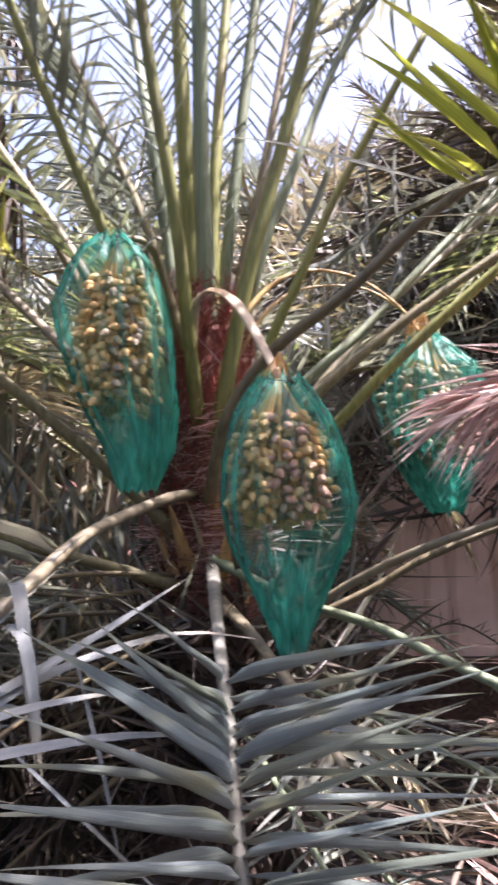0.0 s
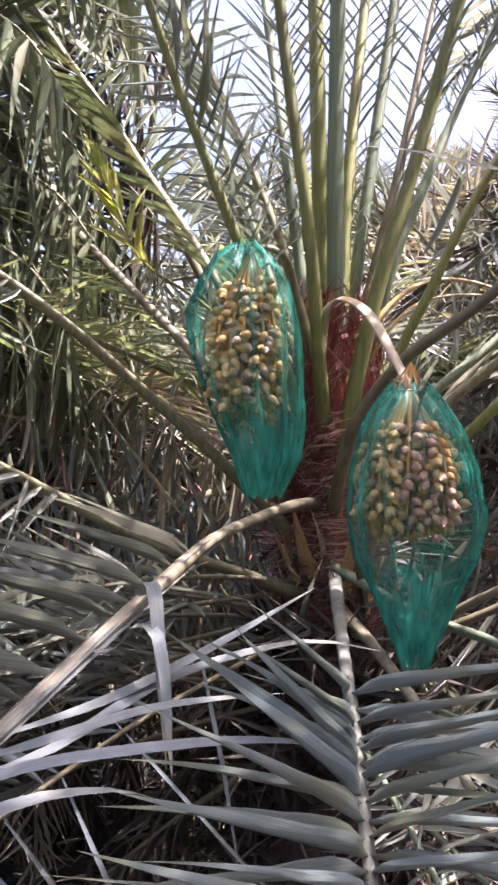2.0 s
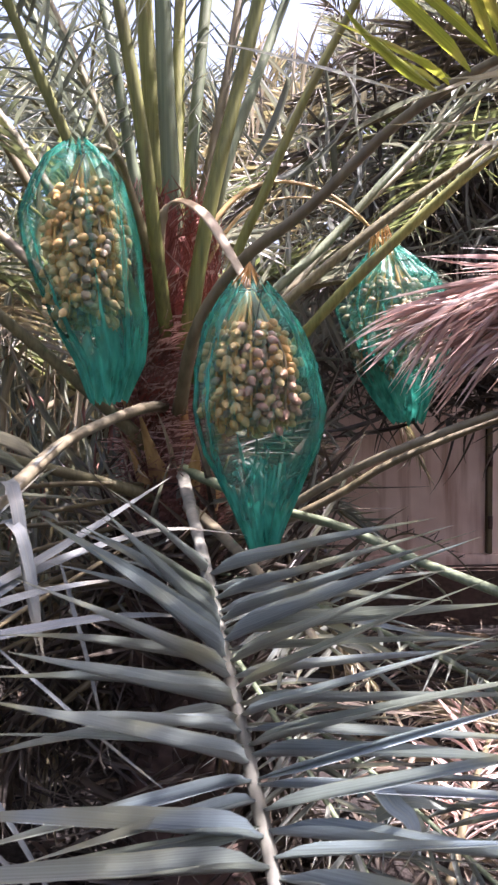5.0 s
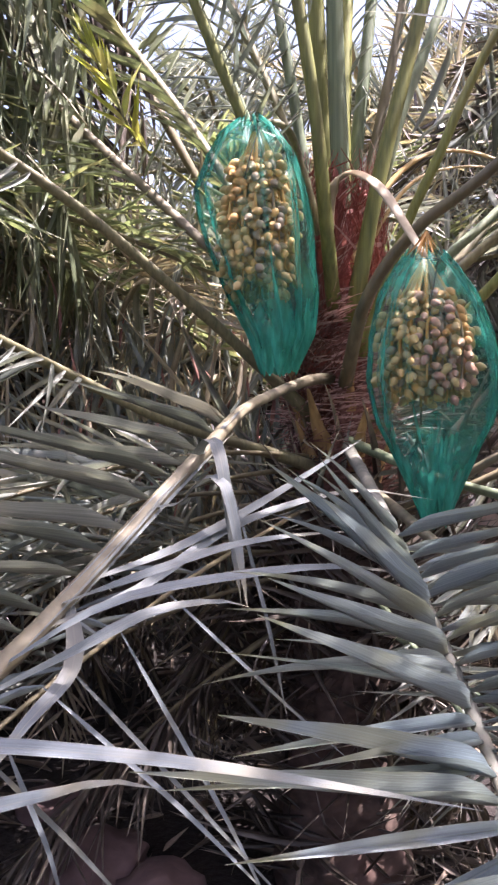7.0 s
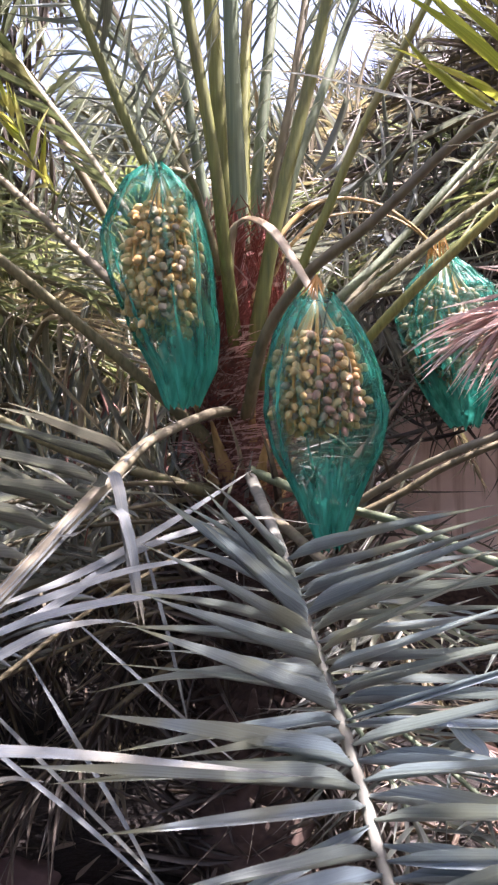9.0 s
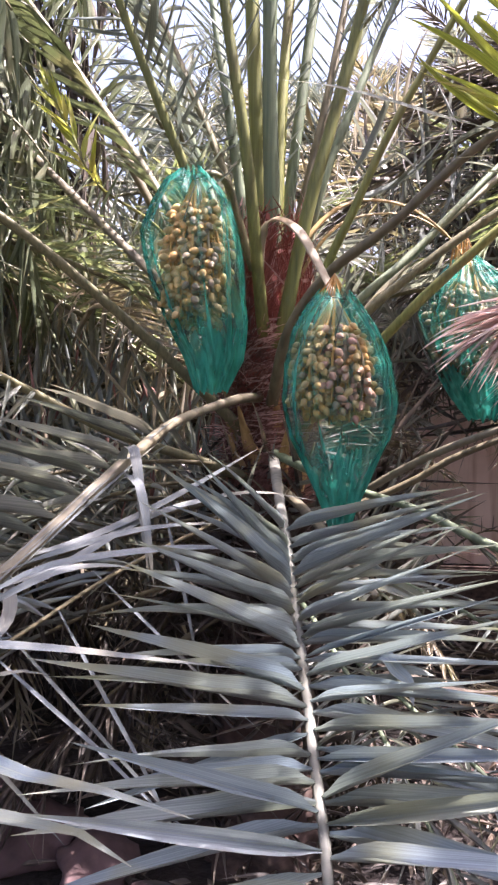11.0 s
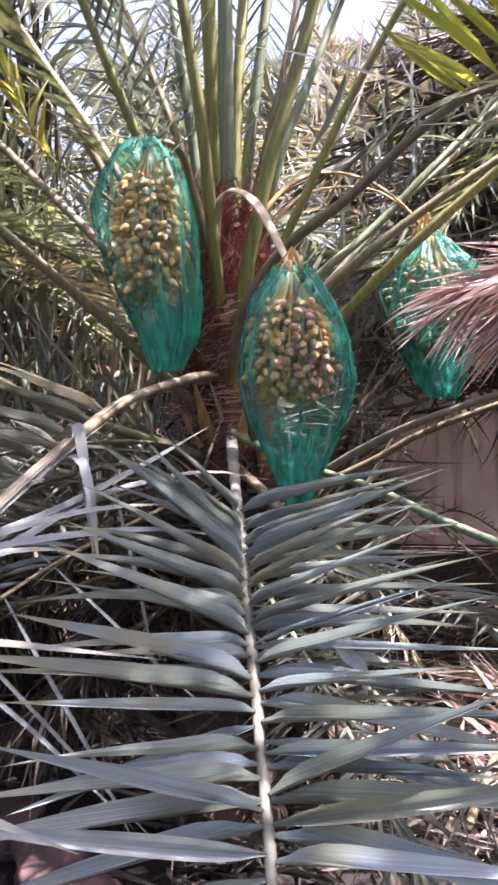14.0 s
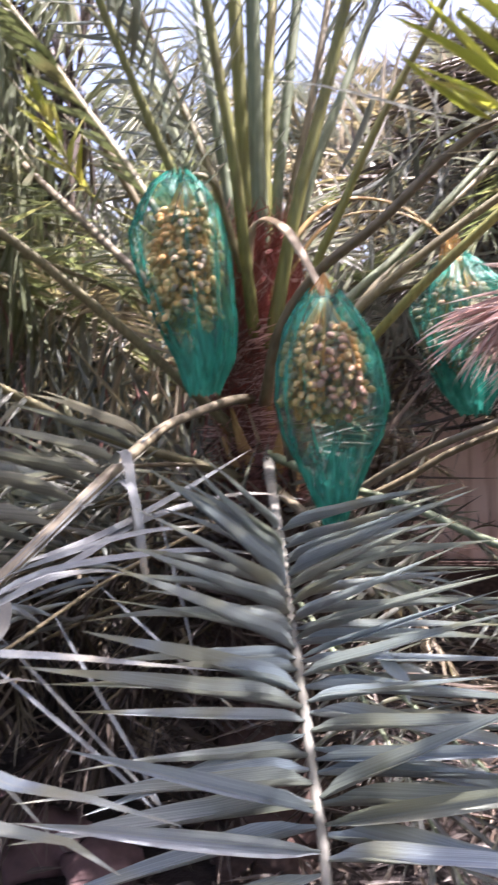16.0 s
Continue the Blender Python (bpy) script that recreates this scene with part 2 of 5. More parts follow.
def ground_material():
    m, nt, bsdf, out = material("shade_dark_soil")
    co = node(nt, "ShaderNodeTexCoord").outputs["Object"]
    a = node(nt, "ShaderNodeTexNoise", {"Vector": co, "Scale": 3.0, "Detail": 6.0}).outputs[0]
    b = node(nt, "ShaderNodeTexNoise", {"Vector": co, "Scale": 60.0, "Detail": 6.0}).outputs[0]
    # soil tones near black: shade under the palms put into the colour
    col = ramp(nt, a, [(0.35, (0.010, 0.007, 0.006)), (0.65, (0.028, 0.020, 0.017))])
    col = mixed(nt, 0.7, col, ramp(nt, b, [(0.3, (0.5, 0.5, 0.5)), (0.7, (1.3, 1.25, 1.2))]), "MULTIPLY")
    nt.links.new(col, bsdf.inputs["Base Color"])
    bsdf.inputs["Roughness"].default_value = 0.95
    bp = node(nt, "ShaderNodeBump", {"Height": b, "Strength": 0.8, "Distance": 0.02}).outputs[0]
    nt.links.new(bp, bsdf.inputs["Normal"])
    return m


def painted_metal():
    m, nt, bsdf, out = material("pink_painted_metal")
    co = node(nt, "ShaderNodeTexCoord").outputs["Object"]
    mp = node(nt, "ShaderNodeMapping", {"Vector": co, "Scale": (14, 14, 1.2)}).outputs[0]
    a = node(nt, "ShaderNodeTexNoise", {"Vector": mp, "Scale": 1.0, "Detail": 5.0}).outputs[0]
    b = node(nt, "ShaderNodeTexNoise", {"Vector": co, "Scale": 5.0, "Detail": 6.0}).outputs[0]
    col = ramp(nt, b, [(0.35, (0.70, 0.53, 0.46)), (0.65, (0.82, 0.66, 0.58))])
    rust = ramp(nt, a, [(0.49, (0, 0, 0)), (0.68, (0.8, 0.8, 0.8))])
    col = mixed(nt, rust, col, (0.34, 0.17, 0.10))
    nt.links.new(col, bsdf.inputs["Base Color"])
    bsdf.inputs["Roughness"].default_value = 0.6
    return m


def rock_material():
    m, nt, bsdf, out = material("reddish_stone")
    co = node(nt, "ShaderNodeTexCoord").outputs["Object"]
    a = node(nt, "ShaderNodeTexNoise", {"Vector": co, "Scale": 14.0, "Detail": 7.0}).outputs[0]
    col = ramp(nt, a, [(0.3, (0.07, 0.042, 0.042)), (0.7, (0.17, 0.105, 0.10))])
    nt.links.new(col, bsdf.inputs["Base Color"])
    bsdf.inputs["Roughness"].default_value = 0.9
    b = node(nt, "ShaderNodeBump", {"Height": a, "Strength": 0.6, "Distance": 0.01}).outputs[0]
    nt.links.new(b, bsdf.inputs["Normal"])
    return m


# ---- builders ----
def mesh_of(name, verts, faces, mat, smooth=True, uvs=None):
    me = bpy.data.meshes.new(name)
    me.from_pydata(verts, [], faces)
    if smooth:
        me.shade_smooth()
    if uvs is not None:
        layer = me.uv_layers.new(name="UVMap")
        flat = np.asarray(uvs, dtype=np.float32)[np.fromiter((l.vertex_index for l in me.loops), dtype=np.int32, count=len(me.loops))]
        layer.data.foreach_set("uv", flat.ravel())
    me.materials.append(mat)
    return me


def under(ob, parent):
    """Hangs ob under parent with its own pose kept as a pose in the world."""
    ob.parent = parent
    if not parent.parent:
        ob.matrix_parent_inverse = parent.matrix_basis.inverted()
    return ob


def part(name, me, parent, label=""):
    ob = new(name, me)
    under(ob, parent)
    return tagged(ob, label) if label else ob


def thing(name, at, label, category, group="", kind=""):
    e = new(name)
    e.matrix_basis = Matrix.Translation(at)
    e.empty_display_size = 0.05
    return tagged(e, label, category, group, kind)


def spline(pts, n):
    """n + 1 places evenly along a smooth curve through pts."""
    p = [np.array(q, float) for q in pts]
    p = [2 * p[0] - p[1]] + p + [2 * p[-1] - p[-2]]
    out = []
    for i in range(1, len(p) - 2):
        for k in range(16):
            u = k / 16
            a, b, c, d = p[i - 1], p[i], p[i + 1], p[i + 2]
            out.append(0.5 * (2 * b + (c - a) * u + (2 * a - 5 * b + 4 * c - d) * u * u + (3 * b - a - 3 * c + d) * u ** 3))
    out.append(p[-2])
    out = np.array(out)
    run = np.concatenate([[0], np.cumsum(np.linalg.norm(np.diff(out, axis=0), axis=1))])
    s = np.linspace(0, run[-1], n + 1)
    return np.stack([np.interp(s, run, out[:, k]) for k in range(3)], 1), run[-1]


def frames(c, ref):
    t = np.gradient(c, axis=0)
    t /= np.linalg.norm(t, axis=1)[:, None]
    u = np.array(ref, float)[None] - t * (t @ np.array(ref, float))[:, None]
    u /= np.linalg.norm(u, axis=1)[:, None] + 1e-9
    return t, u, np.cross(t, u)


def tube(name, pts, radii, mat, sides=8, n=24, ref=(0, 0, 1), flat=1.0, keel=0.0, rough=0.0, seed=1):
    """A stalk along pts; flat squeezes it along ref, keel makes its lower side an edge."""
    c, run = spline(pts, n)
    t, u, s = frames(c, ref)
    r = np.interp(np.linspace(0, 1, n + 1), np.linspace(0, 1, len(radii)), radii)
    rng = np.random.default_rng(seed)
    verts, faces = [], []
    for i in range(n + 1):
        for k in range(sides):
            a = 2 * math.pi * k / sides
            q = math.sin(a)
            h = q * flat * (1 + keel * max(0, -q))
            w = 1 + rough * rng.uniform(-1, 1)
            verts.append(c[i] + r[i] * w * (math.cos(a) * s[i] + h * u[i]))
    for i in range(n):
        for k in range(sides):
            a, b = i * sides + k, i * sides + (k + 1) % sides
            faces.append((a, b, b + sides, a + sides))
    faces.append(tuple(range(sides))[::-1])
    faces.append(tuple(n * sides + k for k in range(sides)))
    return mesh_of(name, [tuple(v) for v in verts], faces, mat)


# a leaflet is one blade 1 long and 1 wide, folded along its middle
def blade(bend, twist, kink=0.0, curl=0.0):
    vs, uv = [], []
    us = (0, 0.06, 0.18, 0.34, 0.5, 0.64, 0.78, 0.9, 1.0)
    ang, y, z = 0.0, 0.0, 0.0
    for i, u in enumerate(us):
        if i:
            d = u - us[i - 1]
            ang -= bend * d * 2 * u
            if kink and us[i - 1] < 0.62 <= u:
                ang -= kink
            y, z = y + math.cos(ang) * d, z + math.sin(ang) * d
        w = 0.5 * (0.14 + 0.86 * min(1, u / 0.22) ** 0.8) * (1 - max(0, (u - 0.24) / 0.76)) ** 0.92
        w = max(w, 0.01)
        tw = twist * u
        for side in (-1, 0, 1):
            x = side * w
            h = 0.045 * (abs(side) * w * 2) if side else 0.0
            vs.append((x * math.cos(tw) + curl * u * u, y - h * math.sin(ang), z + h * math.cos(ang) + x * math.sin(tw) * 0.07))
            uv.append((0.5 + side * 0.5 * min(1, w * 2), u))
    fs = []
    for i in range(len(us) - 1):
        for k in (0, 1):
            a = i * 3 + k
            fs.append((a, a + 1, a + 4, a + 3))
    return np.array(vs), fs, np.array(uv)


BLADES = [blade(0.05, 0.3), blade(0.2, -0.5), blade(0.35, 0.8), blade(0.6, -0.3), blade(0.12, 1.2), blade(0.9, 0.5),
          blade(0.25, 0.4, kink=1.2), blade(0.1, -1.0, curl=0.3), blade(0.15, 0.2, kink=2.3)]
LIMP = (2, 3, 5, 6)


def broad_blade(bend, twist, hook=0.0):
    """A stiff leaflet: pinched and folded to a V at its foot, widest before the middle, drawn out to a point."""
    vs, uv = [], []
    us = (0, 0.05, 0.12, 0.2, 0.3, 0.4, 0.5, 0.6, 0.7, 0.8, 0.9, 1.0)
    ang, y, z = 0.0, 0.0, 0.0
    for i, u in enumerate(us):
        if i:
            d = u - us[i - 1]
            ang -= bend * d * 2 * u + (hook * d if u > 0.7 else 0)
            y, z = y + math.cos(ang) * d, z + math.sin(ang) * d
        w = 0.5 * np.interp(u, (0, 0.05, 0.12, 0.2, 0.3, 0.42, 0.55, 0.7, 0.85, 1), (0.16, 0.30, 0.62, 0.86, 0.98, 1.0, 0.90, 0.64, 0.32, 0.02))
        tw = twist * u
        v = np.interp(u, (0, 0.15, 0.4, 1), (0.12, 0.10, 0.055, 0.03))
        for side in (-1, -0.5, 0, 0.5, 1):
            x = side * w
            h = v * abs(side) * w * 2
            vs.append((x * math.cos(tw), y - h * math.sin(ang), z + h * math.cos(ang) + x * math.sin(tw) * 0.09))
            uv.append((0.5 + side * 0.5 * min(1, w * 2), u))
    fs = [(i * 5 + k, i * 5 + k + 1, i * 5 + k + 6, i * 5 + k + 5) for i in range(len(us) - 1) for k in range(4)]
    return np.array(vs), fs, np.array(uv)


BROAD = tuple(range(len(BLADES), len(BLADES) + 6))
BLADES += [broad_blade(0.04, 0.2), broad_blade(0.10, -0.4), broad_blade(-0.03, 0.5), broad_blade(0.14, 0.3), broad_blade(0.06, -0.7, 0.5), broad_blade(0.02, 0.9)]
BLADE_MESH = {}


def blade_mesh(k, mat):
    if (k, mat) not in BLADE_MESH:
        v, f, uv = BLADES[k]
        BLADE_MESH[k, mat] = mesh_of("leaflet", [tuple(q) for q in v], f, M[mat], True, uv)
    return BLADE_MESH[k, mat]


class Heap:
    """Many blades joined in one mesh."""

    def __init__(self):
        self.v, self.f, self.uv, self.n = [], [], [], 0

    def add(self, m, k):
        v, f, uv = BLADES[k]
        a = np.array(m)
        self.v.append(v @ a[:3, :3].T + a[:3, 3])
        self.f.append(np.array(f) + self.n)
        self.uv.append(uv)
        self.n += len(v)

    def mesh(self, name, mat):
        v, f, uv = np.concatenate(self.v), np.concatenate(self.f), np.concatenate(self.uv)
        me = bpy.data.meshes.new(name)
        me.vertices.add(len(v))
        me.vertices.foreach_set("co", v.astype(np.float32).ravel())
        me.loops.add(f.size)
        me.loops.foreach_set("vertex_index", f.astype(np.int32).ravel())
        me.polygons.add(len(f))
        me.polygons.foreach_set("loop_start", (np.arange(len(f)) * 4).astype(np.int32))
        me.update(calc_edges=True)
        me.shade_smooth()
        me.uv_layers.new(name="UVMap").data.foreach_set("uv", uv[f.ravel()].astype(np.float32).ravel())
        me.materials.append(mat)
        me.validate()
        return me


def axes(d, nrm, at, wide, long):
    """The pose of a blade that grows along d with its upper face to nrm."""
    d = d / np.linalg.norm(d)
    nrm = nrm - d * (nrm @ d)
    nrm /= np.linalg.norm(nrm) + 1e-9
    x = np.cross(d, nrm)
    m = np.eye(4)
    m[:3, 0], m[:3, 1], m[:3, 2], m[:3, 3] = x * wide, d * long, nrm * long, at
    return Matrix(m.tolist())


def frond(owner, pts, r0, r1, stalk, leaf, length=0.25, width=0.018, pairs=26, start=0.3, end=1.0, a0=60, a1=30, raise_=15,
          ref=(0, 0, 1), seed=1, sides=(-1, 1), joined=False, spread=10, limp=0.25, thin=0.0, label="", flat=0.7, twist=25, name="frond", tipfade=0.35,
          basefade=0.6, kinds=None, ease=1.0, widen=1.0, sway=12):
    """A feather leaf: a tapered stalk along pts and two rows of leaflets."""
    rng = np.random.default_rng(seed)
    ob = part(name, tube(name, pts, (r0 * 1.3, r0 * 1.05, r0 * 0.9 + r1 * 0.1, r0 * 0.7 + r1 * 0.3, r0 * 0.5 + r1 * 0.5, r0 * 0.25 + r1 * 0.75, r1), M[stalk], 8, 28, ref, flat, 0.5, 0.05, seed), owner, label)
    n = 120
    c, run = spline(pts, n)
    t, u, s = frames(c, ref)
    heap = Heap() if joined else None
    for side in sides:
        for i in range(pairs):
            f = (i + 0.5 + rng.uniform(-0.35, 0.35)) / pairs
            if rng.random() < thin:
                continue
            k = min(n, int((start + (end - start) * f) * n))
            a = radians(a0 + (a1 - a0) * f ** ease + rng.normal(0, spread))
            b = radians(raise_ + rng.normal(0, sway))
            d = math.cos(a) * t[k] + math.sin(a) * (side * math.cos(b) * s[k] + math.sin(b) * u[k])
            nr = u[k] * math.cos(b) - side * s[k] * math.sin(b)
            tw = radians(rng.normal(0, twist))
            d = d / np.linalg.norm(d)
            nr = nr * math.cos(tw) + np.cross(d, nr) * math.sin(tw)
            ln = length * (basefade + (1 - basefade) * min(1, f / 0.3)) * (1 - (1 - tipfade) * max(0, (f - 0.55) / 0.45)) * rng.uniform(0.8, 1.12)
            rr = np.interp(k / n, (0, 1), (r0, r1))
            m = axes(d, nr, c[k] + side * s[k] * rr * 0.7, width * (widen + (1 - widen) * min(1, f / 0.6)) * rng.uniform(0.8, 1.15), ln)
            if kinds:
                q = int(rng.choice(kinds))
            else:
                q = int(rng.choice(LIMP)) if rng.random() < limp else int(rng.choice((0, 1, 4, 7)))
            if joined:
                heap.add(m, q)
            else:
                lf = new("leaflet", blade_mesh(q, leaf))
                lf.parent = ob
                lf.matrix_basis = m
    if joined and heap.v:
        lf = new("leaf_spray", heap.mesh("leaf_spray", M[leaf]))
        lf.parent = ob
        tagged(lf, kind="stuff")
    return ob


def strip(name, pts, width, mat, ref=(0, 0, 1), n=14, fold=0.22, tip=0.02, base=0.3):
    """One long blade laid along pts."""
    c, run = spline(pts, n)
    t, u, sd = frames(c, ref)
    vs, uv, fs = [], [], []
    for i in range(n + 1):
        f = i / n
        w = width / 2 * max(tip, min(1, base + (1 - base) * f / 0.25) * (1 - max(0, (f - 0.45) / 0.55) ** 1.8))
        for side in (-1, 0, 1):
            vs.append(tuple(c[i] + side * w * sd[i] + abs(side) * w * fold * u[i]))
            uv.append((0.5 + side * 0.5, f))
    for i in range(n):
        for k in (0, 1):
            a = i * 3 + k
            fs.append((a, a + 1, a + 4, a + 3))
    return mesh_of(name, vs, fs, M[mat], True, uv)


# ---- ground ----
def ground():
    n, half = 60, 40.0
    g = np.linspace(-1, 1, n + 1)
    g = np.sign(g) * np.abs(g) ** 3 * half
    vs = [(x, y + 1.5, 0.03 * noise.noise((x * 1.3, y * 1.3, 0)) + (0.012 * noise.noise((x * 6, y * 6, 3)) if abs(x) < 6 and abs(y) < 6 else 0)) for y in g for x in g]
    fs = [(j * (n + 1) + i, j * (n + 1) + i + 1, (j + 1) * (n + 1) + i + 1, (j + 1) * (n + 1) + i) for j in range(n) for i in range(n)]
    return tagged(new("ground", mesh_of("ground", vs, fs, ground_material())), "dry soil strewn with palm litter, coloured dark for the palm shade", "ground", kind="structure")


ground()


# ---- the date palm with its bagged fruit ----
AXIS = (-0.075, 1.76)
palm = thing("date_palm", (AXIS[0], AXIS[1], 0), "young date palm with a shaggy red-brown fibrous trunk", "palm tree")


def trunk():
    n, sides = 90, 36
    vs, fs = [], []
    for i in range(n + 1):
        z = 1.36 * i / n - 0.03
        r = np.interp(z, (0, 0.3, 0.7, 0.95, 1.15, 1.33), (0.15, 0.115, 0.095, 0.083, 0.065, 0.035))
        for k in range(sides):
            a = 2 * math.pi * k / sides + i * 0.16
            q = r * (1 + 0.20 * noise.noise((math.cos(a) * 3, math.sin(a) * 3, z * 16)) + 0.10 * noise.noise((math.cos(a) * 9, math.sin(a) * 9, z * 50)) + 0.05 * math.sin(a * 5 + z * 40))
            vs.append((AXIS[0] + q * math.cos(a), AXIS[1] + q * math.sin(a), z))
    for i in range(n):
        for k in range(sides):
            fs.append((i * sides + k, i * sides + (k + 1) % sides, (i + 1) * sides + (k + 1) % sides, (i + 1) * sides + k))
    fs.append(tuple(n * sides + k for k in range(sides)))
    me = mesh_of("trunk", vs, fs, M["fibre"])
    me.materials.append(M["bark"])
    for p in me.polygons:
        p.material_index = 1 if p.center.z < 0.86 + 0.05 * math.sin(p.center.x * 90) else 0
    part("trunk", me, palm)


def fibres(name, n, z0, z1, mat, up, seed, long=0.12, stray=0.02, a0=0.0, a1=2 * math.pi):
    """Loose threads of the sheath that wraps the trunk."""
    rng = np.random.default_rng(seed)
    vs, fs = [], []
    for _ in range(n):
        a, z = rng.uniform(a0, a1), rng.uniform(z0, z1)
        r = np.interp(z, (0, 0.3, 0.7, 0.95, 1.15, 1.33, 1.5), (0.15, 0.115, 0.095, 0.084, 0.080, 0.082, 0.066)) * rng.uniform(0.98, 1.10)
        ln, slope, w = long * rng.uniform(0.4, 1.2), rng.normal(up, 0.5), rng.uniform(0.0010, 0.0046)
        lift, base = rng.uniform(0, stray), len(vs)
        for k in range(6):
            u = k / 5
            b = a + math.cos(slope) * (u - 0.5) * ln / r
            zz = z + math.sin(slope) * (u - 0.5) * ln
            q = r + lift * u * u + 0.006 * math.sin(u * 6 + a * 9) + 0.003 * math.sin(u * 13 + z * 90)
            for sgn in (-1, 1):
                vs.append((AXIS[0] + (q + sgn * w * 0.3) * math.cos(b), AXIS[1] + (q + sgn * w * 0.3) * math.sin(b), zz + sgn * w * (1.2 - u)))
        fs += [(base + 2 * k, base + 2 * k + 1, base + 2 * k + 3, base + 2 * k + 2) for k in range(5)]
    tagged(part(name, mesh_of(name, vs, fs, M[mat]), palm), kind="stuff")


def boot(a, z, ln, wide, lean, mat):
    """The stump of a cut leaf, still on the trunk."""
    r = float(np.interp(z, (0, 0.3, 0.7, 0.95, 1.15, 1.33), (0.17, 0.135, 0.11, 0.085, 0.065, 0.045)))
    o = np.array((math.cos(a), math.sin(a), 0))
    p = np.array((AXIS[0], AXIS[1], z)) + o * (r - 0.012)
    d = o * math.sin(lean) + np.array((0, 0, math.cos(lean)))
    pts = [p, p + d * ln * 0.5 + o * 0.006, p + d * ln + o * 0.02]
    part("leaf_base", tube("leaf_base", pts, (wide * 0.8, wide * 0.7, wide * 0.35, wide * 0.12), M[mat], 8, 8, tuple(o), 0.35, 0.3, 0.16, int(abs(a) * 100)), palm, "cut leaf stump, ochre brown")


trunk()
fibres("trunk_fibre", 2600, 0.86, 1.26, "fibre", 0.5, 3, 0.10, 0.06)
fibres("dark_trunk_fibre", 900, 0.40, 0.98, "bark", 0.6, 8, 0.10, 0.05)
fibres("pale_trunk_fibre", 1200, 0.97, 1.28, "pale_fibre", 0.4, 4, 0.08, 0.075)
fibres("sheath_fibre", 2300, 1.06, 1.50, "red", 1.35, 5, 0.14, 0.03)
fibres("pale_sheath_fibre", 420, 1.15, 1.52, "pale_fibre", 1.4, 6, 0.12, 0.02)


def scales(name, n, z0, z1, mat, seed, size=(0.03, 0.08), off=0.9):
    """Ragged flaps of old sheath that stand off the trunk."""
    rng = np.random.default_rng(seed)
    h = Heap()
    for _ in range(n):
        a, z = rng.uniform(0, 6.283), rng.uniform(z0, z1)
        r = float(np.interp(z, (0, 0.3, 0.7, 0.95, 1.15, 1.33), (0.15, 0.115, 0.095, 0.083, 0.072, 0.06)))
        o = np.array((math.cos(a), math.sin(a), 0))
        side = np.array((-math.sin(a), math.cos(a), 0))
        d = o * rng.uniform(0.1, off) + side * rng.normal(0, 0.7) + np.array((0, 0, rng.uniform(-0.3, 1)))
        h.add(axes(d, o + rng.normal(0, 0.4, 3), np.array((AXIS[0], AXIS[1], z)) + o * (r - 0.008), rng.uniform(0.006, 0.016), rng.uniform(*size)), int(rng.integers(0, 8)))
    tagged(part(name, h.mesh(name, M[mat]), palm), kind="stuff")


scales("sheath_flap", 520, 0.88, 1.25, "fibre", 31, off=0.4)
scales("pale_sheath_flap", 240, 1.04, 1.26, "pale_fibre", 32, off=0.45)
scales("dry_blade", 40, 0.74, 1.04, "grey", 34, (0.12, 0.28))
scales("straw_blade", 30, 0.78, 1.04, "straw", 35, (0.10, 0.24))
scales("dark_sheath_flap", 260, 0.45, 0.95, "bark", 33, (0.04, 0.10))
# near-black skirt that keeps the trunk foot as dark as shade
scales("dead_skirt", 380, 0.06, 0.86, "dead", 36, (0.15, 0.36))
rb = random.Random(4)
for i in range(26):
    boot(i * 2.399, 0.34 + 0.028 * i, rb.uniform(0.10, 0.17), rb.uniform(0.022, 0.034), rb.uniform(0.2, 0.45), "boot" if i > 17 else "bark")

for a, z, ln, wide in ((-1.95, 0.93, 0.17, 0.030), (-1.25, 0.90, 0.16, 0.028), (-2.5, 0.97, 0.15, 0.028), (-0.75, 0.94, 0.14, 0.026)):
    boot(a, z, ln, wide, 0.42, "boot")


def strap(a, z0, z1, wide, seed):
    """A strip of the red woven sheath between the leaf stalks."""
    o = np.array((math.cos(a), math.sin(a), 0))
    b = np.array((AXIS[0], AXIS[1], 0))
    pts = [b + o * 0.078 + (0, 0, z0), b + o * 0.084 + (0, 0, (z0 + z1) / 2), b + o * 0.070 + (0, 0, z1)]
    part("red_sheath", tube("red_sheath", pts, (wide, wide, wide * 0.5), M["red"], 8, 10, tuple(o), 0.18, 0, 0.18, seed), palm, "red fibrous leaf sheath")


for i, a in enumerate((-2.5, -2.0, -1.6, -1.2, -0.7, -0.2)):
    strap(a, 1.10, 1.44 + 0.04 * (i % 3), 0.024, i)

UP = dict(start=0.24, a0=40, a1=30, raise_=18, width=0.0058, length=0.15, pairs=34, limp=0.05, twist=22, spread=6)
SIDE = dict(start=0.26, a0=72, a1=48, raise_=8, width=0.0072, length=0.27, pairs=40, limp=0.05, twist=18, spread=4)
frond(palm, [(-0.128, 1.700, 1.257), (-0.212, 1.620, 1.491), (-0.259, 1.580, 1.607), (-0.353, 1.540, 1.838), (-0.427, 1.500, 2.036), (-0.544, 1.420, 2.360)], 0.0125, 0.007, "stalk_yellow", "glaucous", ref=(0.5, 0.4, 0.5), seed=11, **SIDE)
frond(palm, [(-0.105, 1.725, 1.18), (-0.121, 1.720, 1.327), (-0.176, 1.720, 1.593), (-0.332, 1.760, 1.956), (-0.456, 1.800, 2.207), (-0.703, 1.900, 2.735)], 0.0115, 0.006, "stalk_olive", "glaucous", ref=(0.6, -0.4, 0.4), seed=12, **SIDE)
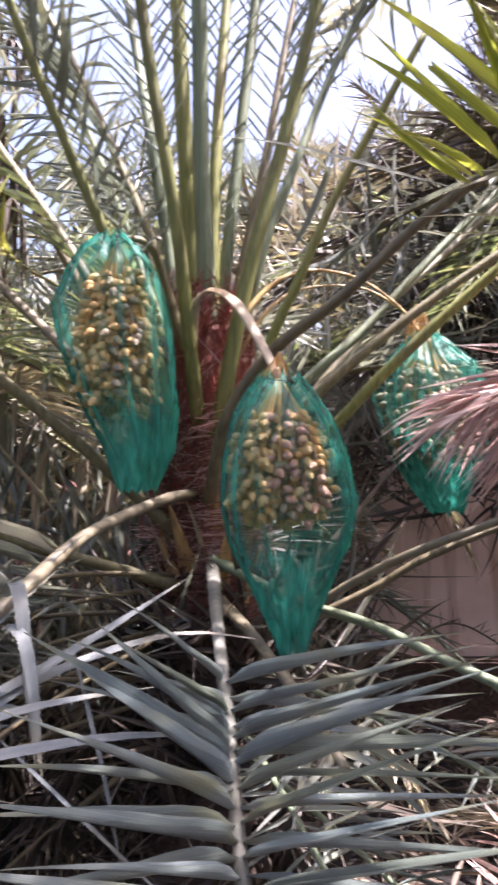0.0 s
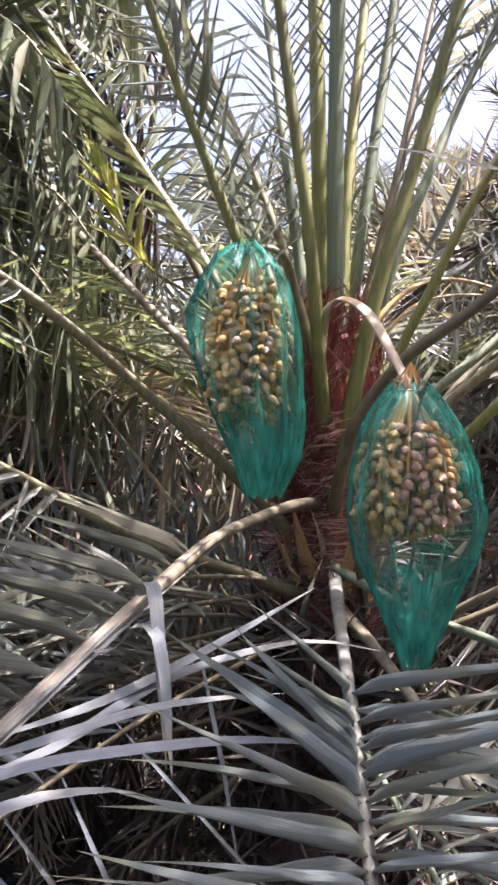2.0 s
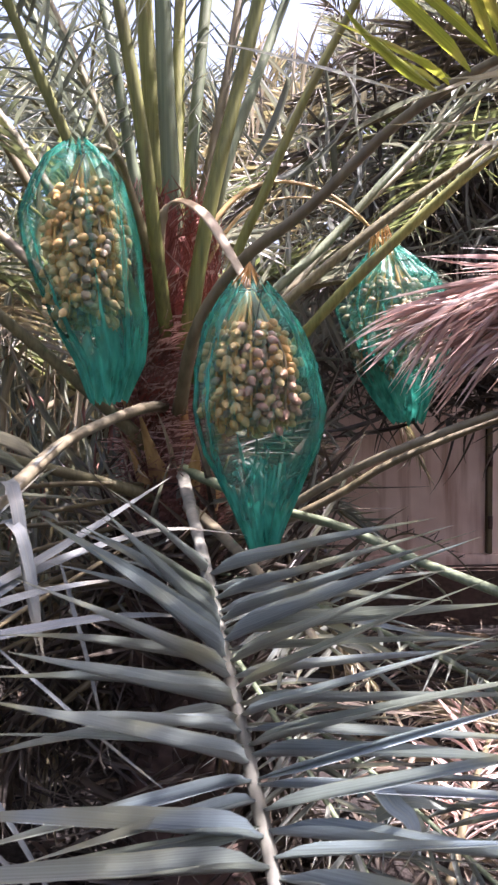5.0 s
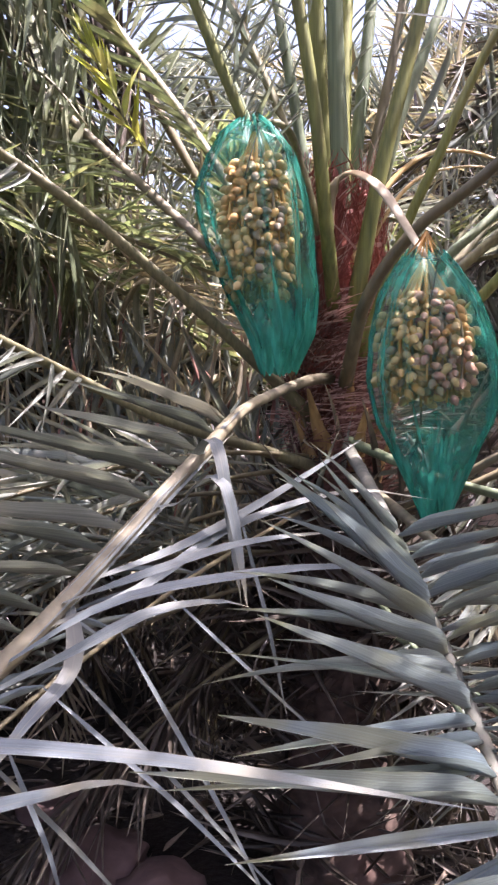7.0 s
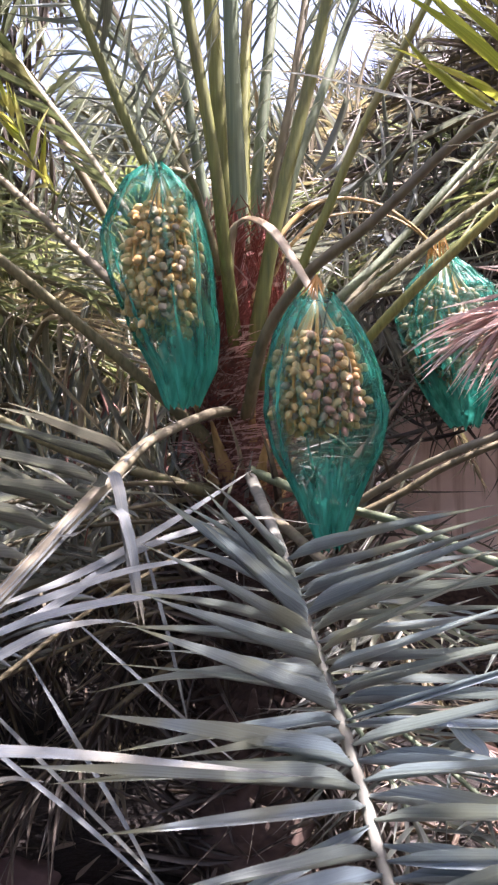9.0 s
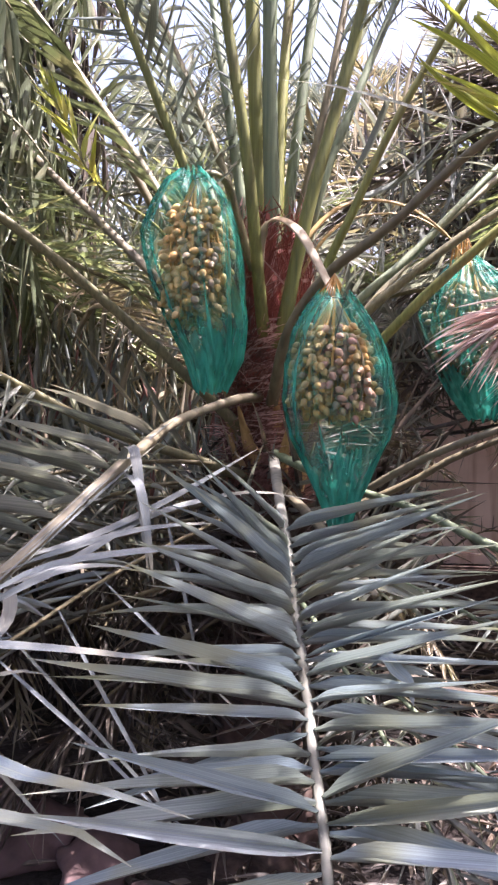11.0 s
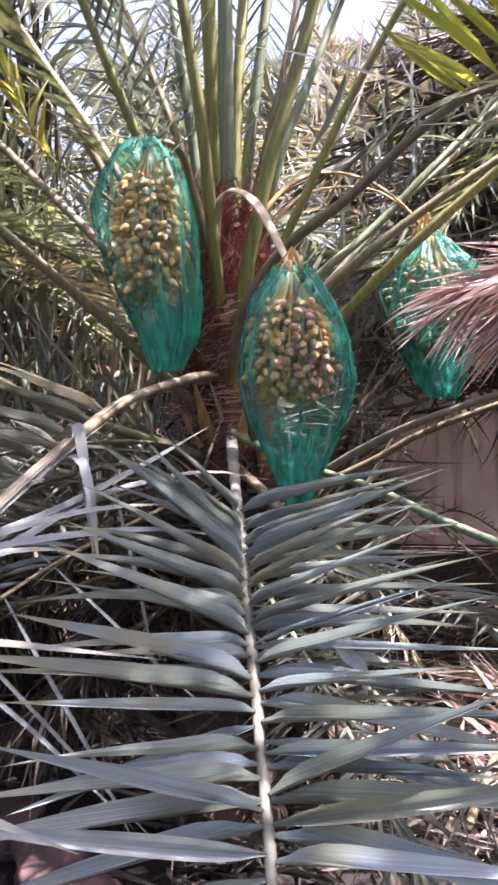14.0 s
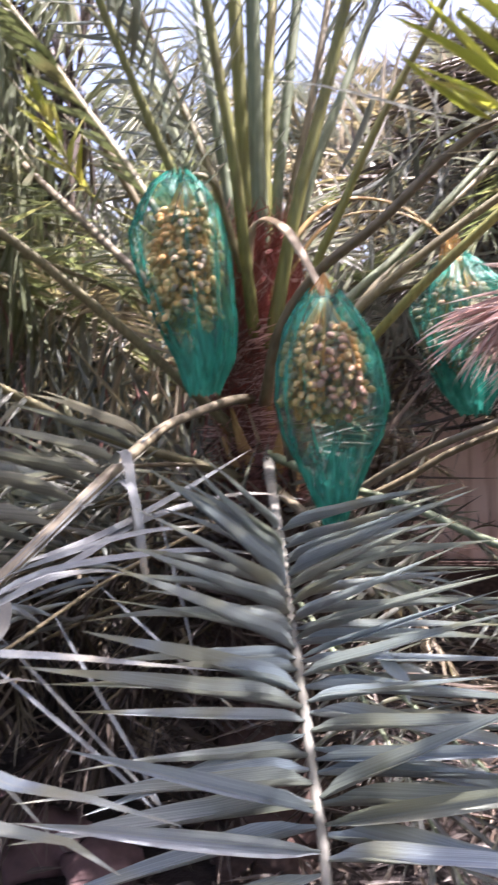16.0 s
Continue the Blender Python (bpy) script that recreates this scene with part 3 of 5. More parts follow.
frond(palm, [(-0.095, 1.755, 1.20), (-0.117, 1.760, 1.355), (-0.192, 1.800, 1.820), (-0.229, 1.850, 2.030), (-0.269, 1.900, 2.253), (-0.376, 2.050, 2.924)], 0.012, 0.006, "stalk_grey", "glaucous", ref=(0.2, -1, 0.2), seed=13, **UP)
# the longest arch over out of view, lengthened to shade the foreground
frond(palm, [(-0.084, 1.70, 1.22), (-0.091, 1.64, 1.30), (-0.110, 1.580, 1.526), (-0.128, 1.560, 1.672), (-0.159, 1.550, 1.856), (-0.186, 1.540, 2.044), (-0.240, 1.45, 2.447), (-0.32, 1.2, 2.75), (-0.42, 0.8, 2.85)], 0.0125, 0.008, "stalk_yellow", "glaucous", ref=(0.3, 1, 0.2), seed=14, **dict(UP, pairs=50, start=0.26))
frond(palm, [(-0.085, 1.735, 1.22), (-0.090, 1.730, 1.386), (-0.118, 1.740, 1.797), (-0.139, 1.760, 2.166), (-0.172, 1.750, 2.692), (-0.25, 1.45, 3.05), (-0.38, 1.0, 3.2), (-0.5, 0.6, 3.15)], 0.0165, 0.009, "stalk_green", "glaucous", ref=(0, -1, 0.2), seed=15, **dict(UP, pairs=50, start=0.26))
frond(palm, [(-0.070, 1.715, 1.20), (-0.068, 1.700, 1.383), (-0.082, 1.700, 1.782), (-0.086, 1.700, 2.129), (-0.089, 1.65, 2.599), (-0.09, 1.4, 3.0), (-0.09, 1.0, 3.2), (-0.09, 0.5, 3.22)], 0.0165, 0.009, "stalk_grey", "glaucous", ref=(0, -1, 0.1), seed=16, **dict(UP, pairs=50, start=0.26))
frond(palm, [(-0.072, 1.77, 1.22), (-0.068, 1.780, 1.405), (-0.061, 1.850, 1.835), (-0.039, 1.950, 2.267), (0.002, 2.100, 2.925)], 0.014, 0.008, "stalk_green", "glaucous", ref=(0, -1, 0.2), seed=17, **UP)
frond(palm, [(-0.070, 1.78, 1.22), (-0.058, 1.800, 1.408), (-0.018, 1.850, 1.797), (0.029, 1.950, 2.263), (0.099, 2.050, 2.915), (0.2, 1.8, 3.3), (0.28, 1.4, 3.5), (0.33, 0.9, 3.5)], 0.013, 0.007, "stalk_grey", "glaucous", ref=(-0.2, -1, 0.2), seed=18, **dict(UP, pairs=50, start=0.26))
frond(palm, [(-0.055, 1.755, 1.20), (-0.044, 1.760, 1.356), (0.000, 1.800, 1.599), (0.048, 1.850, 1.833), (0.123, 2.000, 2.286), (0.249, 2.200, 2.834)], 0.012, 0.006, "stalk_brown", "glaucous", ref=(-0.4, -0.8, 0.3), seed=19, **UP)
frond(palm, [(-0.053, 1.660, 1.214), (0.003, 1.650, 1.498), (0.081, 1.680, 1.804), (0.155, 1.700, 2.114), (0.265, 1.72, 2.544), (0.4, 1.5, 2.9), (0.5, 1.1, 3.05), (0.55, 0.7, 3.0)], 0.0145, 0.008, "stalk_yellow", "glaucous", ref=(-0.5, -0.7, 0.3), seed=20, **dict(UP, pairs=50, start=0.26))
frond(palm, [(-0.035, 1.740, 1.285), (0.035, 1.760, 1.590), (0.100, 1.800, 1.777), (0.209, 1.900, 2.073), (0.359, 2.000, 2.430)], 0.013, 0.006, "stalk_grey", "glaucous", ref=(-0.6, -0.5, 0.4), seed=21, **dict(UP, start=0.55))
frond(palm, [(-0.034, 1.660, 1.149), (0.048, 1.620, 1.385), (0.106, 1.600, 1.509), (0.184, 1.600, 1.681), (0.352, 1.600, 1.984)], 0.0115, 0.008, "stalk_green", "glaucous", ref=(-0.6, -0.4, 0.5), seed=22, **dict(UP, start=0.8, pairs=0))

# the fronds that reach out to one side
OUT = dict(start=0.66, a0=50, a1=30, raise_=12, width=0.007, length=0.26, pairs=9, limp=0.1)
brown_frond = frond(palm, [(-0.067, 1.640, 1.093), (-0.028, 1.550, 1.248), (0.055, 1.500, 1.363), (0.171, 1.450, 1.446), (0.326, 1.400, 1.582), (0.491, 1.350, 1.669), (0.710, 1.300, 1.744)], 0.0128, 0.0075, "stalk_brown", "yellow", ref=(-0.3, -0.5, 1), seed=31,
      start=0.66, a0=112, a1=95, raise_=58, width=0.021, length=0.42, pairs=11, spread=8, limp=0.1)
lf = new("leaflet", strip("leaflet", [(0.37, 1.392, 1.605), (0.254, 1.35, 1.621), (0.163, 1.42, 1.674), (0.054, 1.50, 1.731), (-0.056, 1.55, 1.763)], 0.011, "glaucous", ref=(0, -0.6, 0.6)))
lf.parent = brown_frond
frond(palm, [(-0.017, 1.740, 1.123), (0.143, 1.720, 1.303), (0.324, 1.740, 1.454), (0.544, 1.760, 1.608), (0.904, 1.800, 1.845)], 0.012, 0.009, "stalk_olive", "grey", seed=32, **OUT)
frond(palm, [(-0.028, 1.700, 1.011), (0.085, 1.680, 1.134), (0.181, 1.650, 1.244), (0.304, 1.620, 1.371), (0.525, 1.600, 1.565), (0.799, 1.580, 1.759)], 0.013, 0.009, "stalk_green", "glaucous", seed=33, **OUT)
frond(palm, [(-0.029, 1.760, 1.146), (0.131, 1.800, 1.341), (0.252, 1.850, 1.451), (0.447, 1.950, 1.659), (0.735, 2.100, 1.949)], 0.012, 0.008, "stalk_grey", "grey", seed=34, **OUT)
frond(palm, [(-0.031, 1.800, 1.122), (0.150, 1.850, 1.322), (0.314, 1.950, 1.517), (0.473, 2.050, 1.666), (0.797, 2.200, 1.973)], 0.011, 0.007, "stalk_pale", "grey", seed=35, **OUT)
frond(palm, [(-0.064, 1.700, 0.810), (0.092, 1.620, 0.877), (0.215, 1.560, 0.959), (0.329, 1.500, 1.022), (0.516, 1.450, 1.095), (0.754, 1.400, 1.169)], 0.010, 0.007, "stalk_tan", "grey", seed=36, start=0.9, a0=50, a1=40, pairs=0, length=0.2, width=0.014)
frond(palm, [(-0.066, 1.720, 0.795), (0.104, 1.680, 0.855), (0.252, 1.660, 0.926), (0.357, 1.650, 0.989), (0.580, 1.650, 1.075), (0.881, 1.650, 1.174)], 0.010, 0.006, "stalk_brown", "grey", seed=37, start=0.9, a0=50, a1=40, pairs=0, length=0.2, width=0.014)
frond(palm, [(-0.059, 1.660, 0.982), (0.089, 1.500, 0.931), (0.220, 1.400, 0.902), (0.332, 1.300, 0.860), (0.432, 1.200, 0.830), (0.524, 1.100, 0.795)], 0.010, 0.009, "stalk_grey", "grey", seed=38, start=0.9, a0=50, a1=40, pairs=5, length=0.2, width=0.014)
frond(palm, [(-0.048, 1.640, 0.908), (0.011, 1.450, 0.888), (0.072, 1.200, 0.864), (0.103, 1.050, 0.854), (0.125, 0.93, 0.84)], 0.011, 0.006, "stalk_tan", "glaucous", seed=39, start=0.75, a0=50, a1=25, pairs=8, length=0.2, width=0.014, raise_=-5)

# the frond that hangs out towards the eye: its leaflets stand up in a V and lean towards its tip
def front_frond():
    rng = np.random.default_rng(41)
    pts = [(-0.068, 1.72, 0.972), (-0.057, 1.62, 0.966), (-0.013, 1.05, 0.938), (0.0055, 0.87, 0.906), (0.0225, 0.645, 0.886), (0.0375, 0.49, 0.855), (0.0455, 0.41, 0.829), (0.0535, 0.325, 0.812), (0.058, 0.25, 0.785), (0.064, 0.12, 0.74)]
    ob = part("frond", tube("frond", pts, (0.0125, 0.0115, 0.0088, 0.0068, 0.0054, 0.0042, 0.003), M["stalk_ash"], 10, 60, (0, 0, 1), 0.75, 0.4, 0.10, 41), palm, "grey-green frond reaching out over the others")
    c, run = spline(pts, 400)
    t, u, s = frames(c, (0, 0, 1))
    stops = (-1.02, -0.80, -0.64, -0.50, -0.40, -0.30, -0.15)
    for side in (-1, 1):
        y, odd = 0.95, 0
        while y > 0.14:
            odd += 1
            k = int(np.argmin(np.abs(c[:, 1] - y - rng.normal(0, 0.003))))
            if side > 0:
                a, b, ln = (np.interp(-y, stops, v) for v in ((48, 50, 53, 58, 64, 68, 70), (58, 50, 40, 32, 24, 14, 6), (0.235, 0.245, 0.245, 0.235, 0.225, 0.22, 0.20)))
            else:
                a, b, ln = (np.interp(-y, stops, v) for v in ((58, 54, 54, 58, 64, 68, 70), (26, 30, 37, 32, 24, 15, 8), (0.29, 0.275, 0.25, 0.235, 0.23, 0.22, 0.20)))
            a, b = radians(a + rng.normal(0, 3.5)), radians(b + rng.normal(0, 4) + (7 if odd % 2 else -7))
            d = math.cos(a) * t[k] + math.sin(a) * (side * math.cos(b) * s[k] + math.sin(b) * u[k])
            nr = u[k] * math.cos(b) - side * s[k] * math.sin(b)
            tw = radians(rng.normal(-24, 13)) * side
            nr = nr * math.cos(tw) + np.cross(d, nr) * math.sin(tw)
            wide = np.interp(-y, stops, (0.0038, 0.0042, 0.0054, 0.0088, 0.0128, 0.0158, 0.0168)) * rng.uniform(0.82, 1.12)
            lf = new("leaflet", blade_mesh(int(rng.choice(BROAD)), "front"))
            lf.parent = ob
            lf.matrix_basis = axes(d, nr, c[k] + side * s[k] * 0.004, wide, ln * rng.uniform(0.86, 1.1))
            y -= np.interp(-y, (-1, -0.75, -0.6, -0.4), (0.032, 0.025, 0.0185, 0.0172)) * rng.uniform(0.75, 1.25)
    # broken scraps caught on the leaflets
    for pts, w in (([(0.095, 0.50, 0.884), (0.105, 0.49, 0.893), (0.114, 0.48, 0.884), (0.123, 0.475, 0.877), (0.128, 0.47, 0.857)], 0.013), ([(0.107, 0.50, 0.867), (0.124, 0.49, 0.881), (0.146, 0.48, 0.881)], 0.010)):
        lf = new("leaflet", strip("leaflet", pts, w, "front", ref=(0, -0.6, 0.7), base=0.8))
        lf.parent = ob


front_frond()
left_frond = frond(palm, [(-0.094, 1.660, 1.107), (-0.139, 1.560, 1.102), (-0.210, 1.250, 1.066), (-0.234, 1.020, 1.025), (-0.272, 0.880, 0.974), (-0.311, 0.740, 0.918), (-0.346, 0.620, 0.875), (-0.40, 0.47, 0.82)], 0.0102, 0.0098, "stalk_tan", "grey",
      length=0.27, width=0.0062, pairs=15, start=0.40, end=0.98, a0=58, a1=62, raise_=32, seed=42, spread=4, sway=5, twist=14, kinds=BROAD, sides=(1,), label="pale frond stalk leaning down, blades bent and broken")
for pts, w in (
        ([(-0.40, 0.47, 0.82), (-0.30, 0.28, 0.90), (-0.162, 0.120, 0.972), (-0.112, 0.100, 0.970), (-0.077, 0.080, 0.970), (-0.045, 0.060, 0.975), (-0.018, 0.040, 0.982), (0.007, 0.020, 0.986)], 0.021),
        ([(-0.40, 0.46, 0.815), (-0.31, 0.27, 0.88), (-0.164, 0.120, 0.933), (-0.113, 0.100, 0.942), (-0.077, 0.080, 0.950), (-0.046, 0.060, 0.958), (-0.028, 0.040, 0.964), (-0.013, 0.020, 0.969)], 0.021),
        ([(-0.39, 0.50, 0.835), (-0.282, 0.360, 0.924), (-0.225, 0.340, 0.937), (-0.137, 0.320, 0.943), (-0.062, 0.300, 0.945), (-0.006, 0.280, 0.948)], 0.0135),
        ([(-0.40, 0.48, 0.82), (-0.307, 0.400, 0.858), (-0.244, 0.380, 0.885), (-0.205, 0.370, 0.900), (-0.178, 0.360, 0.912), (-0.150, 0.355, 0.912)], 0.018),
        ([(-0.236, 1.0, 1.02), (-0.227, 0.900, 1.025), (-0.206, 0.860, 1.046), (-0.192, 0.830, 1.035), (-0.181, 0.810, 0.991), (-0.173, 0.800, 0.934), (-0.165, 0.790, 0.885)], 0.018),
        ([(-0.275, 0.87, 0.97), (-0.238, 0.850, 0.977), (-0.212, 0.830, 1.004), (-0.187, 0.810, 1.008), (-0.174, 0.800, 0.976), (-0.165, 0.790, 0.927), (-0.157, 0.780, 0.879)], 0.016),
        ([(-0.31, 0.74, 0.917), (-0.228, 0.800, 0.94), (-0.140, 0.860, 0.983), (-0.040, 0.920, 1.042)], 0.017),
        ([(-0.335, 0.66, 0.89), (-0.255, 0.740, 0.912), (-0.175, 0.840, 0.956), (-0.056, 0.950, 0.977), (0.046, 1.000, 0.960)], 0.017),
        ([(-0.32, 0.72, 0.91), (-0.290, 0.640, 0.870), (-0.312, 0.580, 0.840), (-0.340, 0.540, 0.80)], 0.019),
        ([(-0.345, 0.62, 0.875), (-0.250, 0.620, 0.93), (-0.155, 0.660, 0.944), (-0.064, 0.720, 0.940), (0.020, 0.800, 0.912)], 0.016),
        ([(-0.325, 0.70, 0.905), (-0.244, 0.660, 0.94), (-0.172, 0.720, 0.956), (-0.120, 0.760, 0.959), (-0.060, 0.820, 0.954)], 0.015),
        ([(-0.365, 0.56, 0.855), (-0.241, 0.500, 0.93), (-0.191, 0.520, 0.953), (-0.148, 0.560, 0.950), (-0.126, 0.600, 0.932)], 0.016)):
    lf = new("leaflet", strip("leaflet", pts, w * 0.82, "front" if w > 0.02 else "ash", ref=(0.05, -0.35, 0.9)))
    lf.parent = left_frond
# torn leaflets folded back along the stalk
for i, (du, dz, y0, y1) in enumerate(((0.010, 0.005, 0.52, 1.02), (0.013, -0.002, 0.60, 1.10), (0.005, 0.008, 0.66, 1.22))):
    ys = np.linspace(y0, y1, 5)
    pts = [(float(np.interp(y, (0.47, 0.62, 0.74, 0.88, 1.02, 1.25), (-0.40, -0.346, -0.311, -0.272, -0.234, -0.210))) + du * (0.4 + 0.15 * k), float(y),
            float(np.interp(y, (0.47, 0.62, 0.74, 0.88, 1.02, 1.25), (0.82, 0.875, 0.918, 0.974, 1.025, 1.066))) + dz * (0.5 + 0.2 * k)) for k, y in enumerate(ys)]
    lf = new("leaflet", strip("leaflet", pts, 0.0095, "ash", ref=(0.1, -0.5, 0.8), base=0.7))
    lf.parent = left_frond
low_frond = frond(palm, [(-0.13, 1.68, 0.85), (-0.30, 1.25, 0.80), (-0.39, 1.02, 0.755), (-0.45, 0.86, 0.72), (-0.52, 0.68, 0.66)], 0.0045, 0.003, "stalk_brown", "ash", length=0.26, width=0.008, pairs=14, start=0.35, a0=95, a1=60, raise_=-10, seed=47, spread=14, kinds=(0, 1, 4), sides=(1,))
for pts, w in (
        ([(-0.48, 0.80, 0.70), (-0.471, 0.82, 0.712), (-0.418, 0.85, 0.634), (-0.371, 0.87, 0.569), (-0.323, 0.88, 0.507)], 0.016),
        ([(-0.40, 1.0, 0.752), (-0.335, 0.98, 0.661), (-0.238, 0.96, 0.572), (-0.146, 0.94, 0.487)], 0.014),
        ([(-0.37, 1.07, 0.77), (-0.285, 1.02, 0.653), (-0.216, 1.0, 0.544), (-0.164, 0.98, 0.453)], 0.016),
        ([(-0.42, 0.94, 0.74), (-0.367, 0.9, 0.73), (-0.325, 0.88, 0.684), (-0.240, 0.86, 0.625), (-0.162, 0.84, 0.563)], 0.015),
        ([(-0.275, 1.31, 0.81), (-0.216, 1.15, 0.90), (-0.193, 1.15, 0.835), (-0.173, 1.15, 0.752), (-0.154, 1.15, 0.653)], 0.015),
        ([(-0.45, 0.85, 0.715), (-0.416, 0.80, 0.72), (-0.391, 0.78, 0.672), (-0.365, 0.77, 0.618), (-0.351, 0.76, 0.577)], 0.014),
        ([(-0.31, 1.23, 0.797), (-0.24, 1.2, 0.70), (-0.141, 1.2, 0.607), (-0.074, 1.2, 0.549)], 0.013)):
    a, b, c = (np.array(q) for q in pts[-3:])
    pts = [a + (a - b) * 1.1, a, b, c + (c - b) * 0.5]
    lf = new("leaflet", strip("leaflet", pts, w * 0.42, "ash", ref=(0.5, -0.9, 0.1)))
    lf.parent = low_frond
frond(palm, [(-0.123, 1.680, 1.025), (-0.294, 1.600, 1.195), (-0.434, 1.500, 1.327), (-0.533, 1.420, 1.416), (-0.634, 1.350, 1.489), (-0.788, 1.200, 1.590)], 0.013, 0.009, "stalk_olive", "grey", seed=43, start=0.7, a0=80, a1=50, raise_=-40, pairs=12, length=0.24, width=0.011, limp=0.2)
frond(palm, [(-0.112, 1.720, 1.140), (-0.230, 1.740, 1.259), (-0.378, 1.780, 1.409), (-0.577, 1.840, 1.598), (-0.776, 1.900, 1.786), (-1.104, 2.000, 2.076)], 0.012, 0.008, "stalk_brown", "sage", seed=44, start=0.24, a0=58, a1=42, raise_=14, pairs=38, length=0.19, width=0.0085, limp=0.1, spread=7, ref=(0.3, -0.8, 0.5))
frond(palm, [(-0.12, 1.76, 1.20), (-0.384, 1.900, 1.638), (-0.567, 2.000, 1.894), (-0.727, 2.050, 2.114), (-0.835, 2.100, 2.255), (-1.004, 2.150, 2.485)], 0.0115, 0.007, "stalk_olive", "sage", seed=48, start=0.30, a0=58, a1=45, raise_=10, pairs=34, length=0.24, width=0.0115, ref=(0.5, -0.7, 0.5), kinds=BROAD, spread=6, twist=20)
frond(palm, [(-0.112, 1.680, 0.922), (-0.210, 1.620, 0.962), (-0.388, 1.500, 1.031), (-0.535, 1.400, 1.117), (-0.624, 1.300, 1.178), (-0.759, 1.200, 1.262)], 0.012, 0.008, "stalk_olive", "grey", seed=45, start=0.6, a0=70, a1=45, raise_=-35, pairs=14, length=0.28, width=0.011, limp=0.4)

# fruit stalks
part("fruit_stalk", tube("fruit_stalk", [(-0.093, 1.620, 1.383), (-0.088, 1.600, 1.455), (-0.057, 1.560, 1.482), (-0.005, 1.500, 1.443), (0.044, 1.420, 1.349), (0.066, 1.37, 1.297)], (0.009, 0.011, 0.0125, 0.010, 0.008), M["cream"], 8, 26, (0.3, -0.8, 0.6), 0.28, 0, 0.05), palm, "cream flat fruit stalk arching over")
part("fruit_stalk", tube("fruit_stalk", [(-0.113, 1.660, 1.388), (-0.141, 1.620, 1.491), (-0.160, 1.580, 1.553), (-0.188, 1.540, 1.572), (-0.234, 1.530, 1.560)], (0.011, 0.012, 0.011, 0.009), M["stalk_olive"], 8, 22, (0, -0.6, 1), 0.6), palm)
part("fruit_stalk", tube("fruit_stalk", [(-0.056, 1.680, 1.324), (0.011, 1.700, 1.471), (0.103, 1.740, 1.553), (0.224, 1.800, 1.560), (0.325, 1.840, 1.508), (0.392, 1.880, 1.44)], (0.007, 0.007, 0.006, 0.005), M["tan"], 8, 26, (0, -0.6, 1), 0.6), palm, "tan fruit stalk arching over")
part("fruit_stalk", tube("fruit_stalk", [(-0.047, 1.700, 1.303), (0.033, 1.740, 1.456), (0.117, 1.800, 1.531), (0.257, 1.860, 1.546), (0.362, 1.880, 1.485), (0.396, 1.890, 1.43)], (0.005, 0.005, 0.004, 0.004), M["tan"], 8, 26, (0, -0.6, 1), 0.6), palm)


# ---- bunches and bags ----
def date_mesh(mat):
    vs, fs = [], []
    rings, sides = 7, 10
    for i in range(rings + 1):
        u = i / rings
        r = math.sin(math.pi * min(1, u * 0.98 + 0.01)) ** 0.62 * 0.5 * (1 + 0.08 * math.cos(math.pi * u))
        for k in range(sides):
            a = 2 * math.pi * k / sides
            vs.append((r * 0.7 * math.cos(a), r * 0.7 * math.sin(a), -u))
    for i in range(rings):
        for k in range(sides):
            fs.append((i * sides + k, i * sides + (k + 1) % sides, (i + 1) * sides + (k + 1) % sides, (i + 1) * sides + k))
    fs.append(tuple(range(sides)))
    fs.append(tuple(rings * sides + k for k in range(sides))[::-1])
    return mesh_of("date", vs, fs, mat)


DATE_MESHES = [date_mesh(m) for m in DATES]
DATE_MESH = DATE_MESHES[0]


